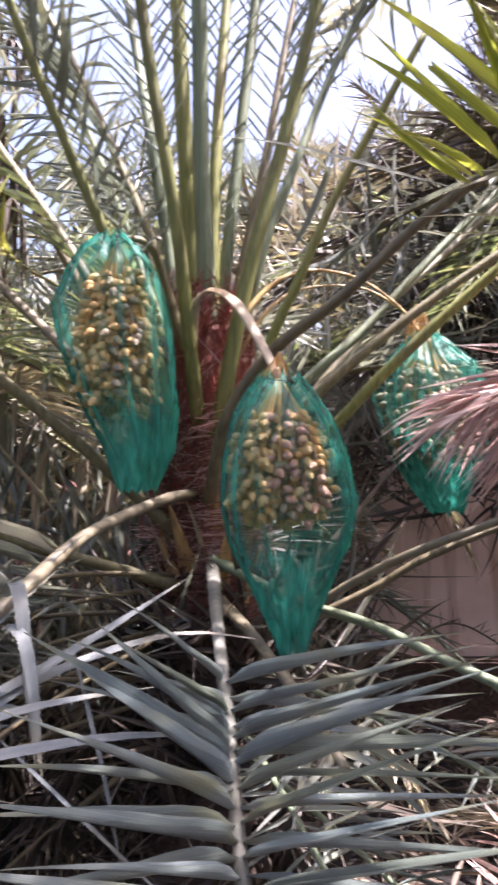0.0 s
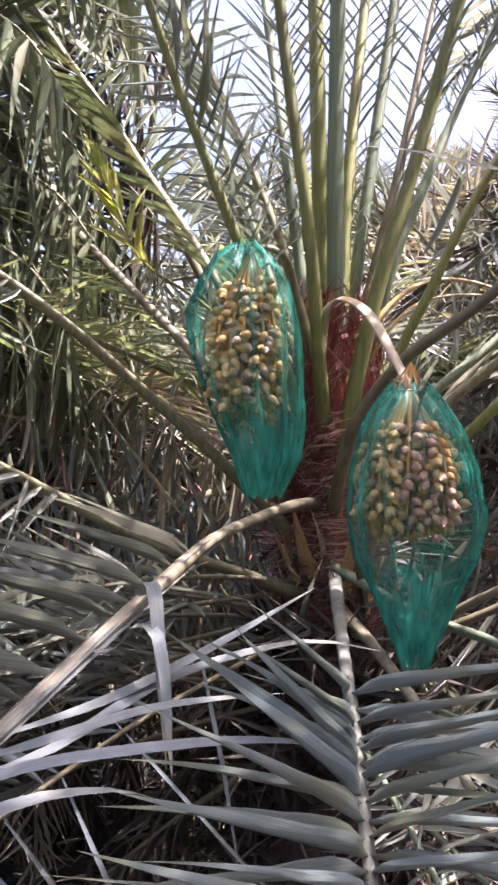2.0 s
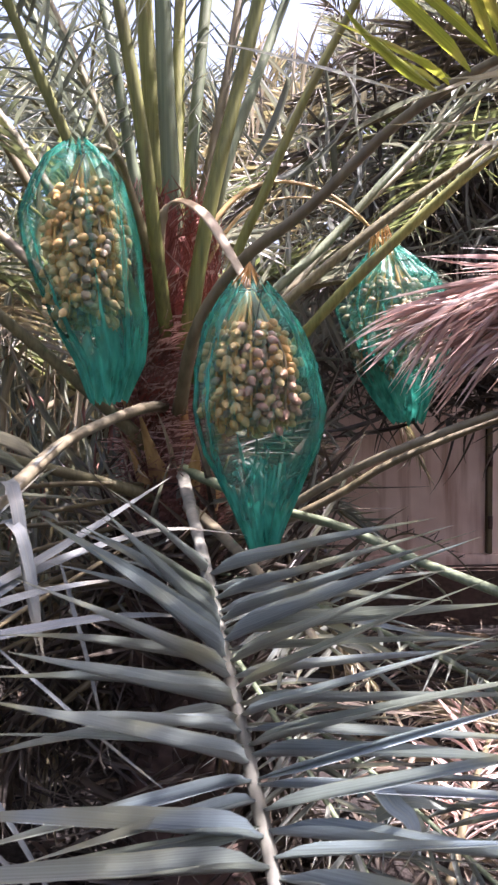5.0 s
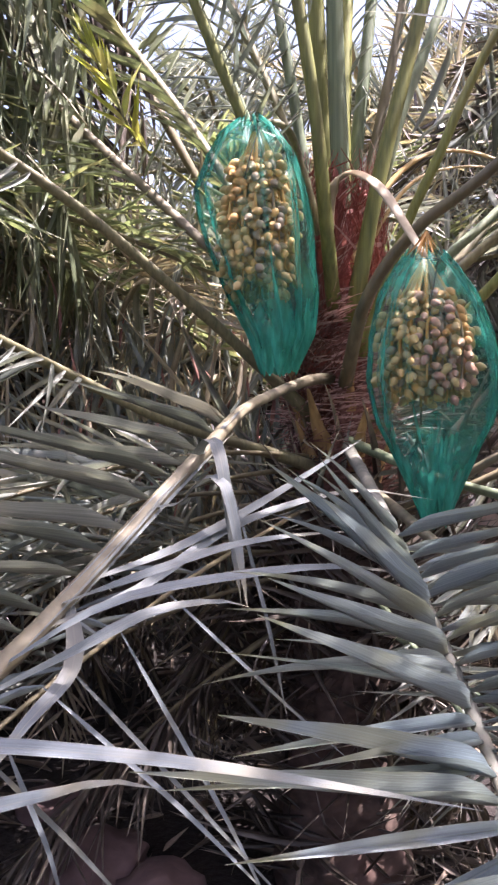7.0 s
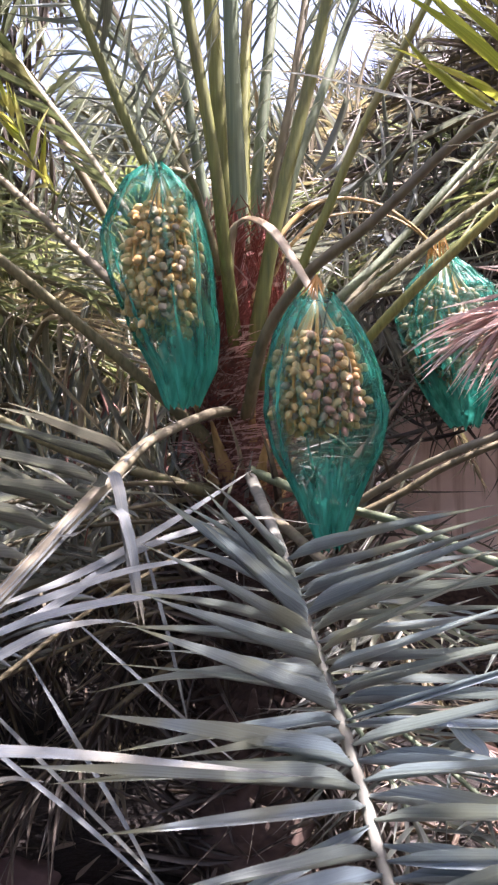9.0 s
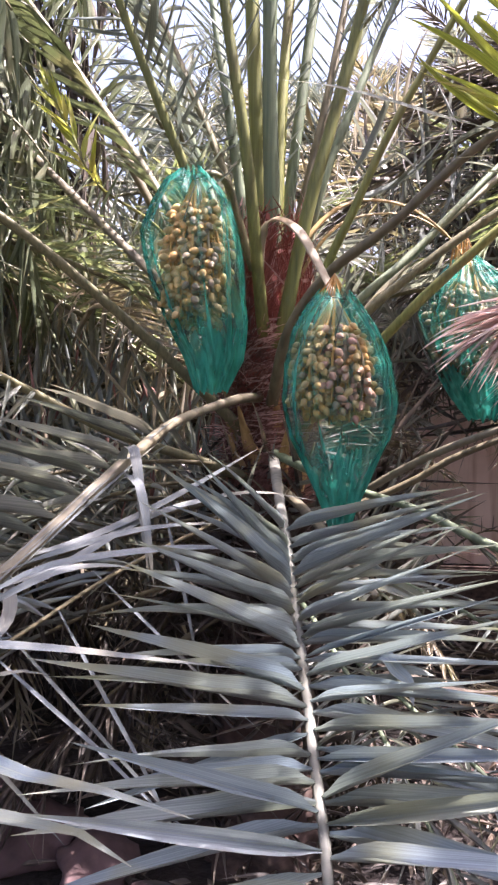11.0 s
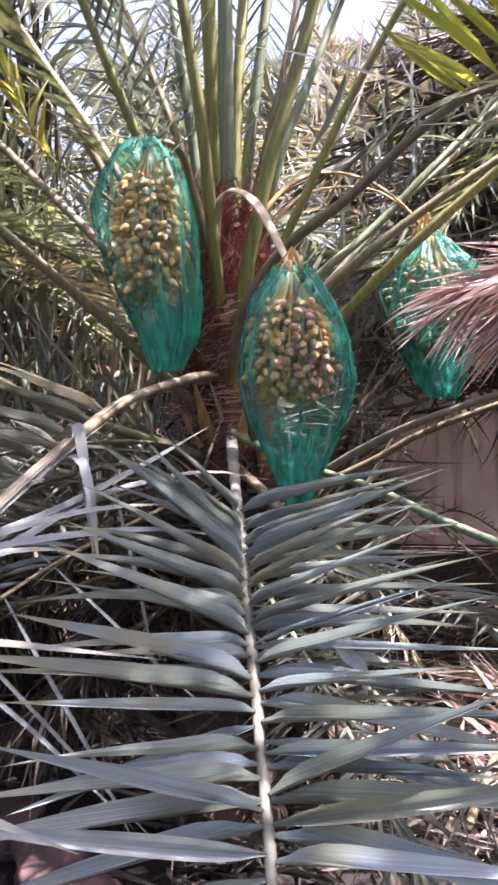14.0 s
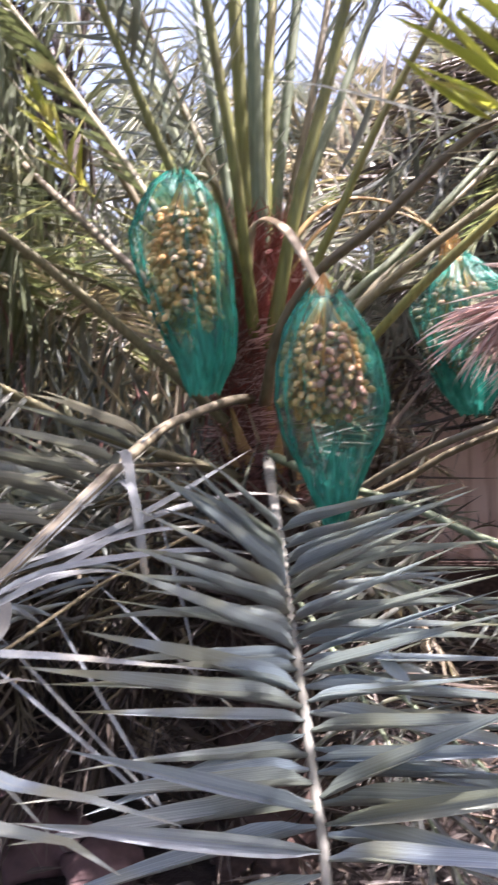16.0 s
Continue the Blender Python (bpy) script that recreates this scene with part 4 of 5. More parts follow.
def bunch(tie, drop, wide, top, n, per, seed, label, kinds=(0, 0, 0, 1, 3), sizes=(0.0180, 0.0230)):
    """Strands that hang from the tie, strung with dates; those deep inside are one mesh."""
    rng = np.random.default_rng(seed)
    tie = np.array(tie)
    ob = thing("date_bunch", tuple(tie), label, "dates", "date bunches")
    poses = []
    for i in range(n):
        a = i * 2.399 + rng.uniform(-0.2, 0.2)
        rad = wide * math.sqrt((i + 0.6) / n)
        ln = drop * rng.uniform(0.82, 1.0) * (1 - 0.12 * (rad / wide) ** 2)
        o = np.array((math.cos(a), math.sin(a) * 0.8, 0))
        pts = [tie, tie + o * rad * 0.35 + (0, 0, -ln * 0.22), tie + o * rad * 0.85 + (0, 0, -ln * 0.55), tie + o * rad * 0.86 + (0, 0, -ln)]
        part("strand", tube("strand", pts, (0.0042, 0.0032, 0.0018), M["orange" if i % 4 else "cream"], 5, 14), ob)
        c, run = spline(pts, 60)
        kind = int(rng.choice(kinds))
        if seed == 2 and -0.95 < (a + math.pi) % 6.283 - math.pi < 0.1 and rad > wide * 0.5:
            kind = 2
        if seed == 1 and math.cos(a) < -0.35 and math.sin(a) < 0.3:
            kind = 2
        for k in range(per):
            s = top + (1 - top) * (k + rng.uniform(0, 0.6)) / per
            p = c[min(60, int(s * 60))]
            b = rng.uniform(0, 6.283)
            q = np.array((math.cos(b), math.sin(b), 0)) * 0.008
            size = rng.uniform(*sizes)
            kinds_of = kind if kind != 2 or k < per * 0.55 else (4 if seed == 2 else 0)
            poses.append((kinds_of, Matrix.Translation(p + q) @ Euler((rng.normal(0, 0.4), rng.uniform(0.3, 1.5) * -1, b)).to_matrix().to_4x4() @ Matrix.Diagonal((size, size, size, 1))))
    poses.sort(key=lambda m: m[1].translation.y)
    for k, m in poses[:290]:
        part("date", DATE_MESHES[k], ob).matrix_basis = m
    vs, fs = [], []
    for k, m in poses[290:]:
        base = len(vs)
        vs += [tuple(m @ v.co) for v in DATE_MESH.vertices]
        fs += [tuple(base + k for k in p.vertices) for p in DATE_MESH.polygons]
    if vs:
        tagged(part("inner_date", mesh_of("inner_date", vs, fs, DATES[3 if seed == 3 else 0]), ob), kind="stuff")
    return ob


def net_bag(top, foot, profile, bands, seed, label, squash=0.85, open_=0.085):
    """A knitted bag gathered at both ends; bands are the ways round it where the net lies in folds."""
    rng = np.random.default_rng(seed)
    n, m = 90, 300
    top, foot = np.array(top), np.array(foot)
    ph = rng.uniform(0, 6.28, 8)
    vs, knit = [], []
    for i in range(n + 1):
        u = i / n
        left, right = np.interp(u, profile[0], profile[1]), np.interp(u, profile[0], profile[2])
        mid = top + (foot - top) * u + np.array(((right - left) / 2, 0, 0))
        r = (left + right) / 2
        ends = max(0, 1 - u / 0.26) * 0.62 + max(0, (u - 0.66) / 0.34)
        for j in range(m):
            a = 2 * math.pi * j / m
            fold = math.sin(31 * a + ph[0] + 3 * noise.noise((a, u * 2, seed))) * 0.008 + math.sin(47 * a + ph[1] - 2 * u) * 0.005
            fold += ends * (math.sin(9 * a + ph[2] + 2 * u) * 0.09 + math.sin(14 * a + ph[3]) * 0.06)
            gather = 0.0
            for at, wide, slant in bands:
                d = (a - at - slant * (u - 0.5) + math.pi) % (2 * math.pi) - math.pi
                gather += math.exp(-(d / wide) ** 2)
                fold += 0.05 * math.exp(-(d / (wide * 0.6)) ** 2) * math.sin(d * 60)
            w = 0.07 * noise.noise((math.cos(a) * 1.6, math.sin(a) * 1.6, u * 4 + seed))
            q = r * (1 + fold + w)
            zz = 0.02 * noise.noise((math.cos(a) * 3, math.sin(a) * 3, seed + 7)) * abs(2 * u - 1)
            vs.append(tuple(mid + np.array((q * math.cos(a), q * math.sin(a) * squash, zz))))
            rough = 0.5 + 0.5 * noise.noise((math.cos(a) * 5, math.sin(a) * 5, u * 3 + seed))
            knit.append(min(0.9, open_ * (0.35 + 1.3 * rough) + 0.42 * gather + 0.50 * ends * (0.5 + 0.9 * rough) + 0.62 * max(0.0, (u - 0.52) / 0.48)))
    fs = [(i * m + j, i * m + (j + 1) % m, (i + 1) * m + (j + 1) % m, (i + 1) * m + j) for i in range(n) for j in range(m)]
    me = mesh_of("net", vs, fs, NET)
    me.attributes.new("knit", "FLOAT", "POINT").data.foreach_set("value", knit)
    ob = thing("net_bag", tuple(top), label, "net bag", "bags over the date bunches")
    part("net", me, ob)
    c = [top + np.array((0.02 * math.cos(a), 0.017 * math.sin(a), -0.008)) for a in np.linspace(0, 6.5, 9)]
    part("drawstring", tube("drawstring", c + [top + np.array((0.01, -0.028, -0.05)), top + np.array((-0.004, -0.05, -0.11))], (0.0012, 0.0012), M["bark"], 5, 40), ob, "dark tie cord")
    return ob


def tuft(at, n, drop, wide, mat, seed):
    """Split dry ends of a fruit stalk where it is tied."""
    rng = np.random.default_rng(seed)
    for _ in range(n):
        a = rng.uniform(0, 6.283)
        o = np.array((math.cos(a), math.sin(a) * 0.8, 0)) * wide * rng.uniform(0.2, 1)
        p = np.array(at)
        part("split_end", strip("split_end", [p + (0, 0, 0.035), p + o * 0.5 + (0, 0, 0.01), p + o + (0, 0, -drop * rng.uniform(0.5, 1))], rng.uniform(0.0014, 0.0034), mat, (0.1, -1, 0.2), 8), palm, "orange split end of a fruit stalk")


tuft((0.066, 1.352, 1.305), 13, 0.012, 0.036, "orange_dry", 1)
tuft((0.375, 1.860, 1.475), 26, 0.10, 0.045, "orange_dry", 2)
bunch((-0.222, 1.535, 1.568), 0.335, 0.074, 0.23, 58, 20, 1, "bunch of ripening yellow-brown dates inside a teal net bag", (0, 0, 3, 0, 1, 3), (0.0190, 0.0240))
net_bag((-0.234, 1.530, 1.577), (-0.190, 1.545, 1.118), ((0, 0.05, 0.14, 0.27, 0.48, 0.66, 0.85, 1), (0.018, 0.055, 0.085, 0.112, 0.104, 0.084, 0.046, 0.030), (0.018, 0.045, 0.072, 0.085, 0.090, 0.088, 0.072, 0.034)), ((5.55, 0.16, -0.5), (4.95, 0.04, -0.2), (3.95, 0.10, 0.4), (3.2, 0.26, 0.0), (6.2, 0.26, 0.0), (1.5, 0.3, 0.1)), 1,
        "teal knitted net bag over a date bunch, gathered at the foot", open_=0.12)
bunch((0.066, 1.365, 1.297), 0.250, 0.084, 0.27, 62, 17, 2, "bunch of mixed green and brown dates inside a teal net bag", (0, 1, 3, 1, 0, 0, 4), (0.0172, 0.0216))
net_bag((0.066, 1.360, 1.302), (0.081, 1.360, 0.869), ((0, 0.05, 0.15, 0.3, 0.45, 0.62, 0.8, 0.92, 1), (0.028, 0.045, 0.072, 0.094, 0.100, 0.088, 0.052, 0.030, 0.018), (0.030, 0.050, 0.078, 0.102, 0.108, 0.094, 0.058, 0.034, 0.022)), ((3.75, 0.16, -0.3), (4.3, 0.04, 0.4), (5.75, 0.14, 0.2), (3.15, 0.24, 0.0), (6.2, 0.24, 0.0), (1.2, 0.3, 0.2)), 2,
        "teal knitted net bag tied over a date bunch, long empty foot", open_=0.12)
bunch((0.400, 1.880, 1.440), 0.29, 0.098, 0.30, 62, 15, 3, "bunch of dusky dates inside a teal net bag", (3, 3, 3, 3, 4), (0.020, 0.025))
net_bag((0.395, 1.880, 1.453), (0.442, 1.880, 1.06), ((0, 0.06, 0.18, 0.35, 0.5, 0.66, 0.85, 1), (0.018, 0.05, 0.10, 0.135, 0.13, 0.11, 0.07, 0.03), (0.018, 0.05, 0.10, 0.125, 0.12, 0.10, 0.06, 0.03)), ((3.9, 0.2, 0.1), (4.4, 0.06, 0.3), (5.6, 0.15, -0.2), (1.8, 0.25, 0)), 3,
        "teal knitted net bag behind a dry frond", open_=0.17)


# ---- loose and neighbouring fronds ----
def arc(base, az, elev, ln, sag, n=5):
    """A frond's way: out from base towards az, bowing down by sag."""
    o = np.array((math.cos(az), math.sin(az), 0))
    return [tuple(np.array(base) + o * ln * u * math.cos(elev) + np.array((0, 0, ln * u * math.sin(elev) - sag * ln * u * u))) for u in np.linspace(0, 1, n)]


def neighbour(x, y, z, n, ln, label, seed, leaf=("green", "grey"), e0=10, e1=75, sag=0.45, az=(0, 6.283), pairs=42, width=0.017, length=0.32, dead=0.3, short=(0, 0, 1), bare=0.12):
    rng = np.random.default_rng(seed)
    ob = thing("date_palm", (x, y, 0), label, "palm tree", "neighbouring palms")
    part("trunk", tube("trunk", [(x, y, -0.02), (x + 0.02, y, z * 0.5), (x, y, z + 0.05)], (0.16, 0.13, 0.12, 0.07), M["bark"], 14, 30, (0, 1, 0), 1, 0, 0.12, seed), ob)
    for i in range(n):
        a = az[0] + (az[1] - az[0]) * ((i * 0.618) % 1)
        e = radians(rng.uniform(e0, e1))
        lf = str(rng.choice(leaf))
        reach = ln * (short[2] if short[0] < a < short[1] else 1)
        frond(ob, arc((x + 0.05 * math.cos(a), y + 0.05 * math.sin(a), z + rng.uniform(-0.1, 0.05)), a, e, reach * rng.uniform(0.75, 1.1), sag * rng.uniform(0.6, 1.3)), 0.014, 0.004, "stalk_olive" if lf != "dead" else "stalk_brown", lf,
              length=length, width=width, pairs=pairs, start=bare, a0=65, a1=30, raise_=15, seed=seed * 50 + i, joined=True, spread=14, limp=0.35, twist=35, ref=(0.05, 0.1, 1))
    for i in range(int(n * dead)):
        a = rng.uniform(0, 6.283)
        frond(ob, arc((x, y, z - rng.uniform(0.1, 0.4)), a, radians(rng.uniform(-55, -10)), ln * rng.uniform(0.5, 0.8), 0.5), 0.012, 0.004, "stalk_brown", str(rng.choice(("dead", "straw"))),
              length=length, width=width, pairs=30, start=0.1, a0=50, a1=25, raise_=-20, seed=seed * 50 + 30 + i, joined=True, spread=18, limp=0.5, twist=50, ref=(0.05, 0.1, 1))
    return ob


# low and back fronds of the first palm
def fill(owner, n, z, az, el, ln, leaf, stalk, seed, joined=True, pairs=34, length=0.30, width=0.018, sag=0.35, limp=0.35, raise_=5, r0=0.07, start=0.25, thick=0.008):
    rng = np.random.default_rng(seed)
    for i in range(n):
        a = radians(az[0] + (az[1] - az[0]) * (i + rng.uniform(0.1, 0.9)) / n)
        e = radians(rng.uniform(*el))
        b = (AXIS[0] + r0 * math.cos(a), AXIS[1] + r0 * math.sin(a), rng.uniform(*z))
        frond(owner, arc(b, a, e, ln * rng.uniform(0.8, 1.15), sag * rng.uniform(0.6, 1.3)), thick, 0.003, stalk, str(rng.choice(leaf)), length=length, width=width, pairs=pairs, start=start, a0=65, a1=35,
              raise_=raise_, seed=seed * 40 + i, joined=joined, spread=16, limp=limp, twist=35, ref=(0.02, 0.05, 1))


fill(palm, 9, (0.70, 0.95), (168, 232), (-12, 14), 1.05, ("grey", "glaucous", "grey"), "stalk_brown", 61, joined=False, pairs=34, width=0.0085, sag=0.25, limp=0.0, thick=0.0055, raise_=20)
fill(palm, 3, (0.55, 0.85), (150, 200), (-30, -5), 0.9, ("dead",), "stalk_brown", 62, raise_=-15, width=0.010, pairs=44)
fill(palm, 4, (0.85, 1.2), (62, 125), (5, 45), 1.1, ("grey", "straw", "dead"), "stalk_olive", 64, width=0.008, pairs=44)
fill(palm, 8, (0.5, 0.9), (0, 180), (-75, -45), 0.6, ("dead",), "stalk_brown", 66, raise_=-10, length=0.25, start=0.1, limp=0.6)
fill(palm, 3, (0.60, 0.80), (288, 335), (-16, -2), 0.95, ("grey", "glaucous", "grey"), "stalk_grey", 67, joined=False, pairs=30, length=0.24, width=0.0085, sag=0.2, limp=0.1, raise_=12, thick=0.006)
# feathery frond that stands behind the upright ones, and one that leans away
frond(palm, [(-0.10, 1.80, 1.25), (-0.269, 2.25, 1.648), (-0.337, 2.25, 1.832), (-0.405, 2.250, 2.004), (-0.483, 2.250, 2.194), (-0.557, 2.200, 2.346), (-0.638, 2.100, 2.508)], 0.011, 0.006, "stalk_grey", "glaucous", ref=(0.6, -0.6, 0.4), seed=71,
      start=0.45, a0=40, a1=28, raise_=20, width=0.009, length=0.26, pairs=40)

neighbour(-1.15, 2.75, 1.15, 22, 1.4, "bushy date palm with grey-green fronds crowding the first", 2, e0=5, e1=70, leaf=("grey", "sage", "straw", "ash"), width=0.012, pairs=56, dead=0.6)
neighbour(-1.75, 1.75, 1.55, 20, 1.5, "neighbouring date palm with drooping olive fronds", 3, e0=0, e1=75, leaf=("green", "grey"), width=0.014, pairs=52, dead=0.5)
neighbour(-0.55, 3.9, 0.95, 30, 1.5, "far date palm behind the others", 6, e0=-5, e1=50, leaf=("grey", "straw", "glaucous"), dead=0.8)
neighbour(0.45, 4.7, 2.15, 32, 1.5, "date palm with silvery sunlit fronds farther back", 4, leaf=("glaucous", "straw", "grey"), e0=-20, e1=78, width=0.010, pairs=54, dead=0.6)
neighbour(1.35, 3.0, 2.15, 44, 1.35, "dense date palm with dry lower fronds beside a gate", 5, leaf=("dead", "grey", "dead", "green"), e0=-35, e1=80, az=(-0.7, 3.9), width=0.010, pairs=52, dead=0, short=(0.5, 2.1, 0.5))
neighbour(-0.75, 5.0, 2.3, 26, 1.5, "pale date palm whose feathery fronds stand against the sky", 15, leaf=("glaucous", "grey"), e0=-10, e1=80, width=0.009, pairs=50, dead=0.3)
neighbour(1.15, 4.75, 2.5, 26, 1.5, "date palm rising behind a gate, leaves darkened for the shade in its crown", 16, leaf=("dead", "grey", "dead"), e0=-20, e1=85, width=0.010, pairs=50, dead=0)
neighbour(2.3, 6.0, 1.6, 24, 1.7, "date palm beyond the gate", 7, e0=0, e1=70)
leafy_palm = neighbour(-1.28, 2.0, 1.15, 10, 1.6, "leafy date palm with long hanging grey-green blades", 8, e0=30, e1=80, az=(1.5, 4.9), width=0.012, pairs=52, leaf=("sage", "grey"), length=0.30, sag=0.3, dead=0.5)
# its fronds that lean over the first palm's side, blades hanging from them
for i in range(20):
    y, z = (1.66 + 0.06 * (i * 5 % 12), 2.66 - 0.10 * i) if i < 12 else (2.40 + 0.03 * (i % 3), 2.95 - 0.15 * (i - 12))
    r = 0.06 * math.sin(i * 2.6) + (0.10 if i < 4 else 0.05 if i > 11 else 0)
    # from 12 on the blades are near black, for the shade behind
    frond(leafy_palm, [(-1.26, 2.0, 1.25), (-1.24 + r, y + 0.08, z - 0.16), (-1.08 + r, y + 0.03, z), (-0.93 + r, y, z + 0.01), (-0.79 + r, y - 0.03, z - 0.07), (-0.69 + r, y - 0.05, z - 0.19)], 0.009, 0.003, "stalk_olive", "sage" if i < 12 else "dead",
          length=0.38, width=0.0125, pairs=27, start=0.34, a0=72, a1=40, raise_=-66, seed=831 + i, kinds=BROAD, spread=8, sway=14, twist=35, tipfade=0.7)
# added palm, never in view, placed so its crown shades the foreground
neighbour(1.22, 0.60, 2.55, 44, 2.05, "added tall date palm, out of view, whose broad crown shades the place", 102, e0=-4, e1=50, sag=0.18, short=(0.35, 1.70, 0.36), leaf=("green", "grey"), pairs=40, width=0.019, length=0.36, dead=0, bare=0.25)
# added ring of palms, mostly unseen, to cut low light from around
grove = neighbour(-2.6, -1.2, 1.4, 20, 1.7, "added bushy date palm, mostly out of view, that cuts stray light", 13, e0=-10, e1=70, leaf=("green", "grey"), dead=0.5, pairs=34, width=0.03)
for x, y, turn, size in ((-3.4, 1.2, 40, 1.1), (-1.2, -2.6, 100, 1.15), (0.9, -3.0, 160, 1.1), (2.9, -1.6, 220, 1.15), (3.4, 0.9, 280, 1.1), (3.6, 3.2, 330, 1.2), (-3.2, 3.6, 75, 1.2), (-1.4, 5.6, 20, 1.2), (1.6, 6.2, 200, 1.25)):
    copy_thing(grove, Matrix.Translation((x, y, 0)) @ Matrix.Rotation(radians(turn), 4, "Z") @ Matrix.Scale(size, 4))
right_palm = neighbour(1.45, 1.45, 1.45, 12, 1.5, "date palm with a dry pinkish frond hanging from it", 9, e0=45, e1=82, sag=0.3, az=(-1.9, 1.3), dead=0)
frond(right_palm, [(1.38, 1.42, 1.22), (1.05, 1.36, 1.30), (0.821, 1.39, 1.325), (0.70, 1.43, 1.345), (0.607, 1.480, 1.34), (0.520, 1.520, 1.322), (0.446, 1.550, 1.290)], 0.011, 0.005, "stalk_brown", "pink",
      length=0.30, width=0.0075, pairs=125, start=0.35, a0=58, a1=14, raise_=-50, seed=91, spread=20, kinds=(0, 1, 4, 7, 1, 2), twist=60, tipfade=0.75, label="dry pinkish-brown frond, its blades hanging in a fringe")


frond(right_palm, [(1.38, 1.44, 1.15), (1.05, 1.40, 1.19), (0.74, 1.44, 1.25), (0.622, 1.48, 1.268), (0.552, 1.52, 1.255), (0.49, 1.55, 1.225)], 0.010, 0.005, "stalk_brown", "pink",
      length=0.26, width=0.0075, pairs=50, start=0.4, a0=60, a1=14, raise_=-58, seed=92, spread=18, kinds=(0, 1, 4, 7), twist=60, tipfade=0.75, label="dry pinkish-brown frond, its blades hanging in a fringe")
# added fronds, mostly unseen, that lean over the farthest bag and shade it
frond(right_palm, [(1.42, 1.55, 1.45), (1.15, 1.72, 1.85), (0.90, 1.86, 2.02), (0.66, 1.96, 2.04)], 0.011, 0.004, "stalk_olive", "grey", length=0.28, width=0.014, pairs=38, start=0.25, a0=65, a1=35, raise_=8, seed=95, limp=0.2)
frond(right_palm, [(1.42, 1.60, 1.40), (1.20, 1.85, 1.72), (0.98, 2.02, 1.86), (0.74, 2.12, 1.86)], 0.011, 0.004, "stalk_brown", "dead", length=0.28, width=0.013, pairs=38, start=0.25, a0=65, a1=35, raise_=0, seed=96, limp=0.3)
cross_frond = frond(right_palm, [(1.40, 1.35, 1.38), (1.0, 1.34, 1.45), (0.75, 1.33, 1.53), (0.645, 1.33, 1.64), (0.58, 1.33, 1.80)], 0.010, 0.005, "stalk_olive", "green", length=0.2, width=0.010, pairs=10, start=0.85, seed=96)
for pts in (
        [(0.655, 1.33, 1.62), (0.490, 1.300, 1.611), (0.410, 1.267, 1.595), (0.343, 1.233, 1.565), (0.287, 1.200, 1.538)],
        [(0.70, 1.33, 1.57), (0.489, 1.300, 1.548), (0.393, 1.267, 1.529), (0.318, 1.233, 1.519), (0.247, 1.200, 1.506)],
        [(0.74, 1.33, 1.53), (0.488, 1.300, 1.510), (0.392, 1.267, 1.501), (0.301, 1.233, 1.493), (0.259, 1.200, 1.488)],
        [(0.64, 1.33, 1.65), (0.490, 1.300, 1.630), (0.436, 1.267, 1.603), (0.384, 1.233, 1.584), (0.327, 1.200, 1.571)],
        [(0.67, 1.33, 1.60), (0.489, 1.300, 1.587), (0.427, 1.267, 1.576), (0.376, 1.233, 1.558), (0.337, 1.200, 1.537)]):
    lf = new("leaflet", strip("leaflet", pts, 0.013, "olive", ref=(0, -0.6, 0.6)))
    lf.parent = cross_frond
side_palm = neighbour(-0.32, 2.75, 1.2, 10, 1.3, "date palm with a fresh yellow-green shoot", 12, e0=40, e1=80, leaf=("grey", "green"), dead=0.3)
frond(side_palm, [(-0.33, 2.72, 1.22), (-0.40, 2.6, 1.475), (-0.639, 2.5, 1.944), (-0.776, 2.45, 2.156), (-0.949, 2.4, 2.401), (-1.102, 2.35, 2.66), (-1.311, 2.3, 2.989)], 0.016, 0.009, "stalk_brown", "ash", length=0.38, width=0.0085, pairs=44, start=0.36, a0=80, a1=60, raise_=12, ref=(0.5, -0.7, 0.4), seed=93, limp=0.2)
frond(side_palm, [(-0.33, 2.70, 1.20), (-0.41, 2.3, 1.55), (-0.50, 1.80, 1.61), (-0.545, 1.76, 1.705), (-0.585, 1.74, 1.785), (-0.615, 1.73, 1.845)], 0.006, 0.003, "stalk_green", "yellow", length=0.12, width=0.014, pairs=13, start=0.76, a0=38, a1=14, raise_=20, ref=(0.2, -0.8, 0.4), seed=94, limp=0.0)


def litter(name, n, x, y, mat, seed, z=0.02, size=(0.05, 0.22)):
    """Shed blades and scraps that lie on the soil."""
    rng = np.random.default_rng(seed)
    h = Heap()
    for _ in range(n):
        a = rng.uniform(0, 6.283)
        d = np.array((math.cos(a), math.sin(a), rng.normal(0, 0.12)))
        ln = rng.uniform(*size)
        px, py = rng.uniform(*x), rng.uniform(*y)
        h.add(axes(d, np.array((rng.normal(0, 0.4), rng.normal(0, 0.4), 1)), np.array((px, py, z + rng.uniform(0, 0.035))), rng.uniform(0.008, 0.02), ln), int(rng.integers(0, len(BLADES))))
    tagged(new(name, h.mesh(name, M[mat])), "dry palm scraps and shed blades on the soil", "litter", kind="stuff")


litter("leaf_litter", 700, (-1.6, 1.8), (1.7, 4.2), "litter", 5)
# near-black scraps that keep the soil here as dark as in shade
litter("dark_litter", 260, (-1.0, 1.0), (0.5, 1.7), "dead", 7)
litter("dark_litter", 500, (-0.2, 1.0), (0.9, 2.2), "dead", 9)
litter("straw_litter", 500, (0.45, 1.5), (1.5, 3.6), "litter", 6, 0.03, (0.08, 0.3))


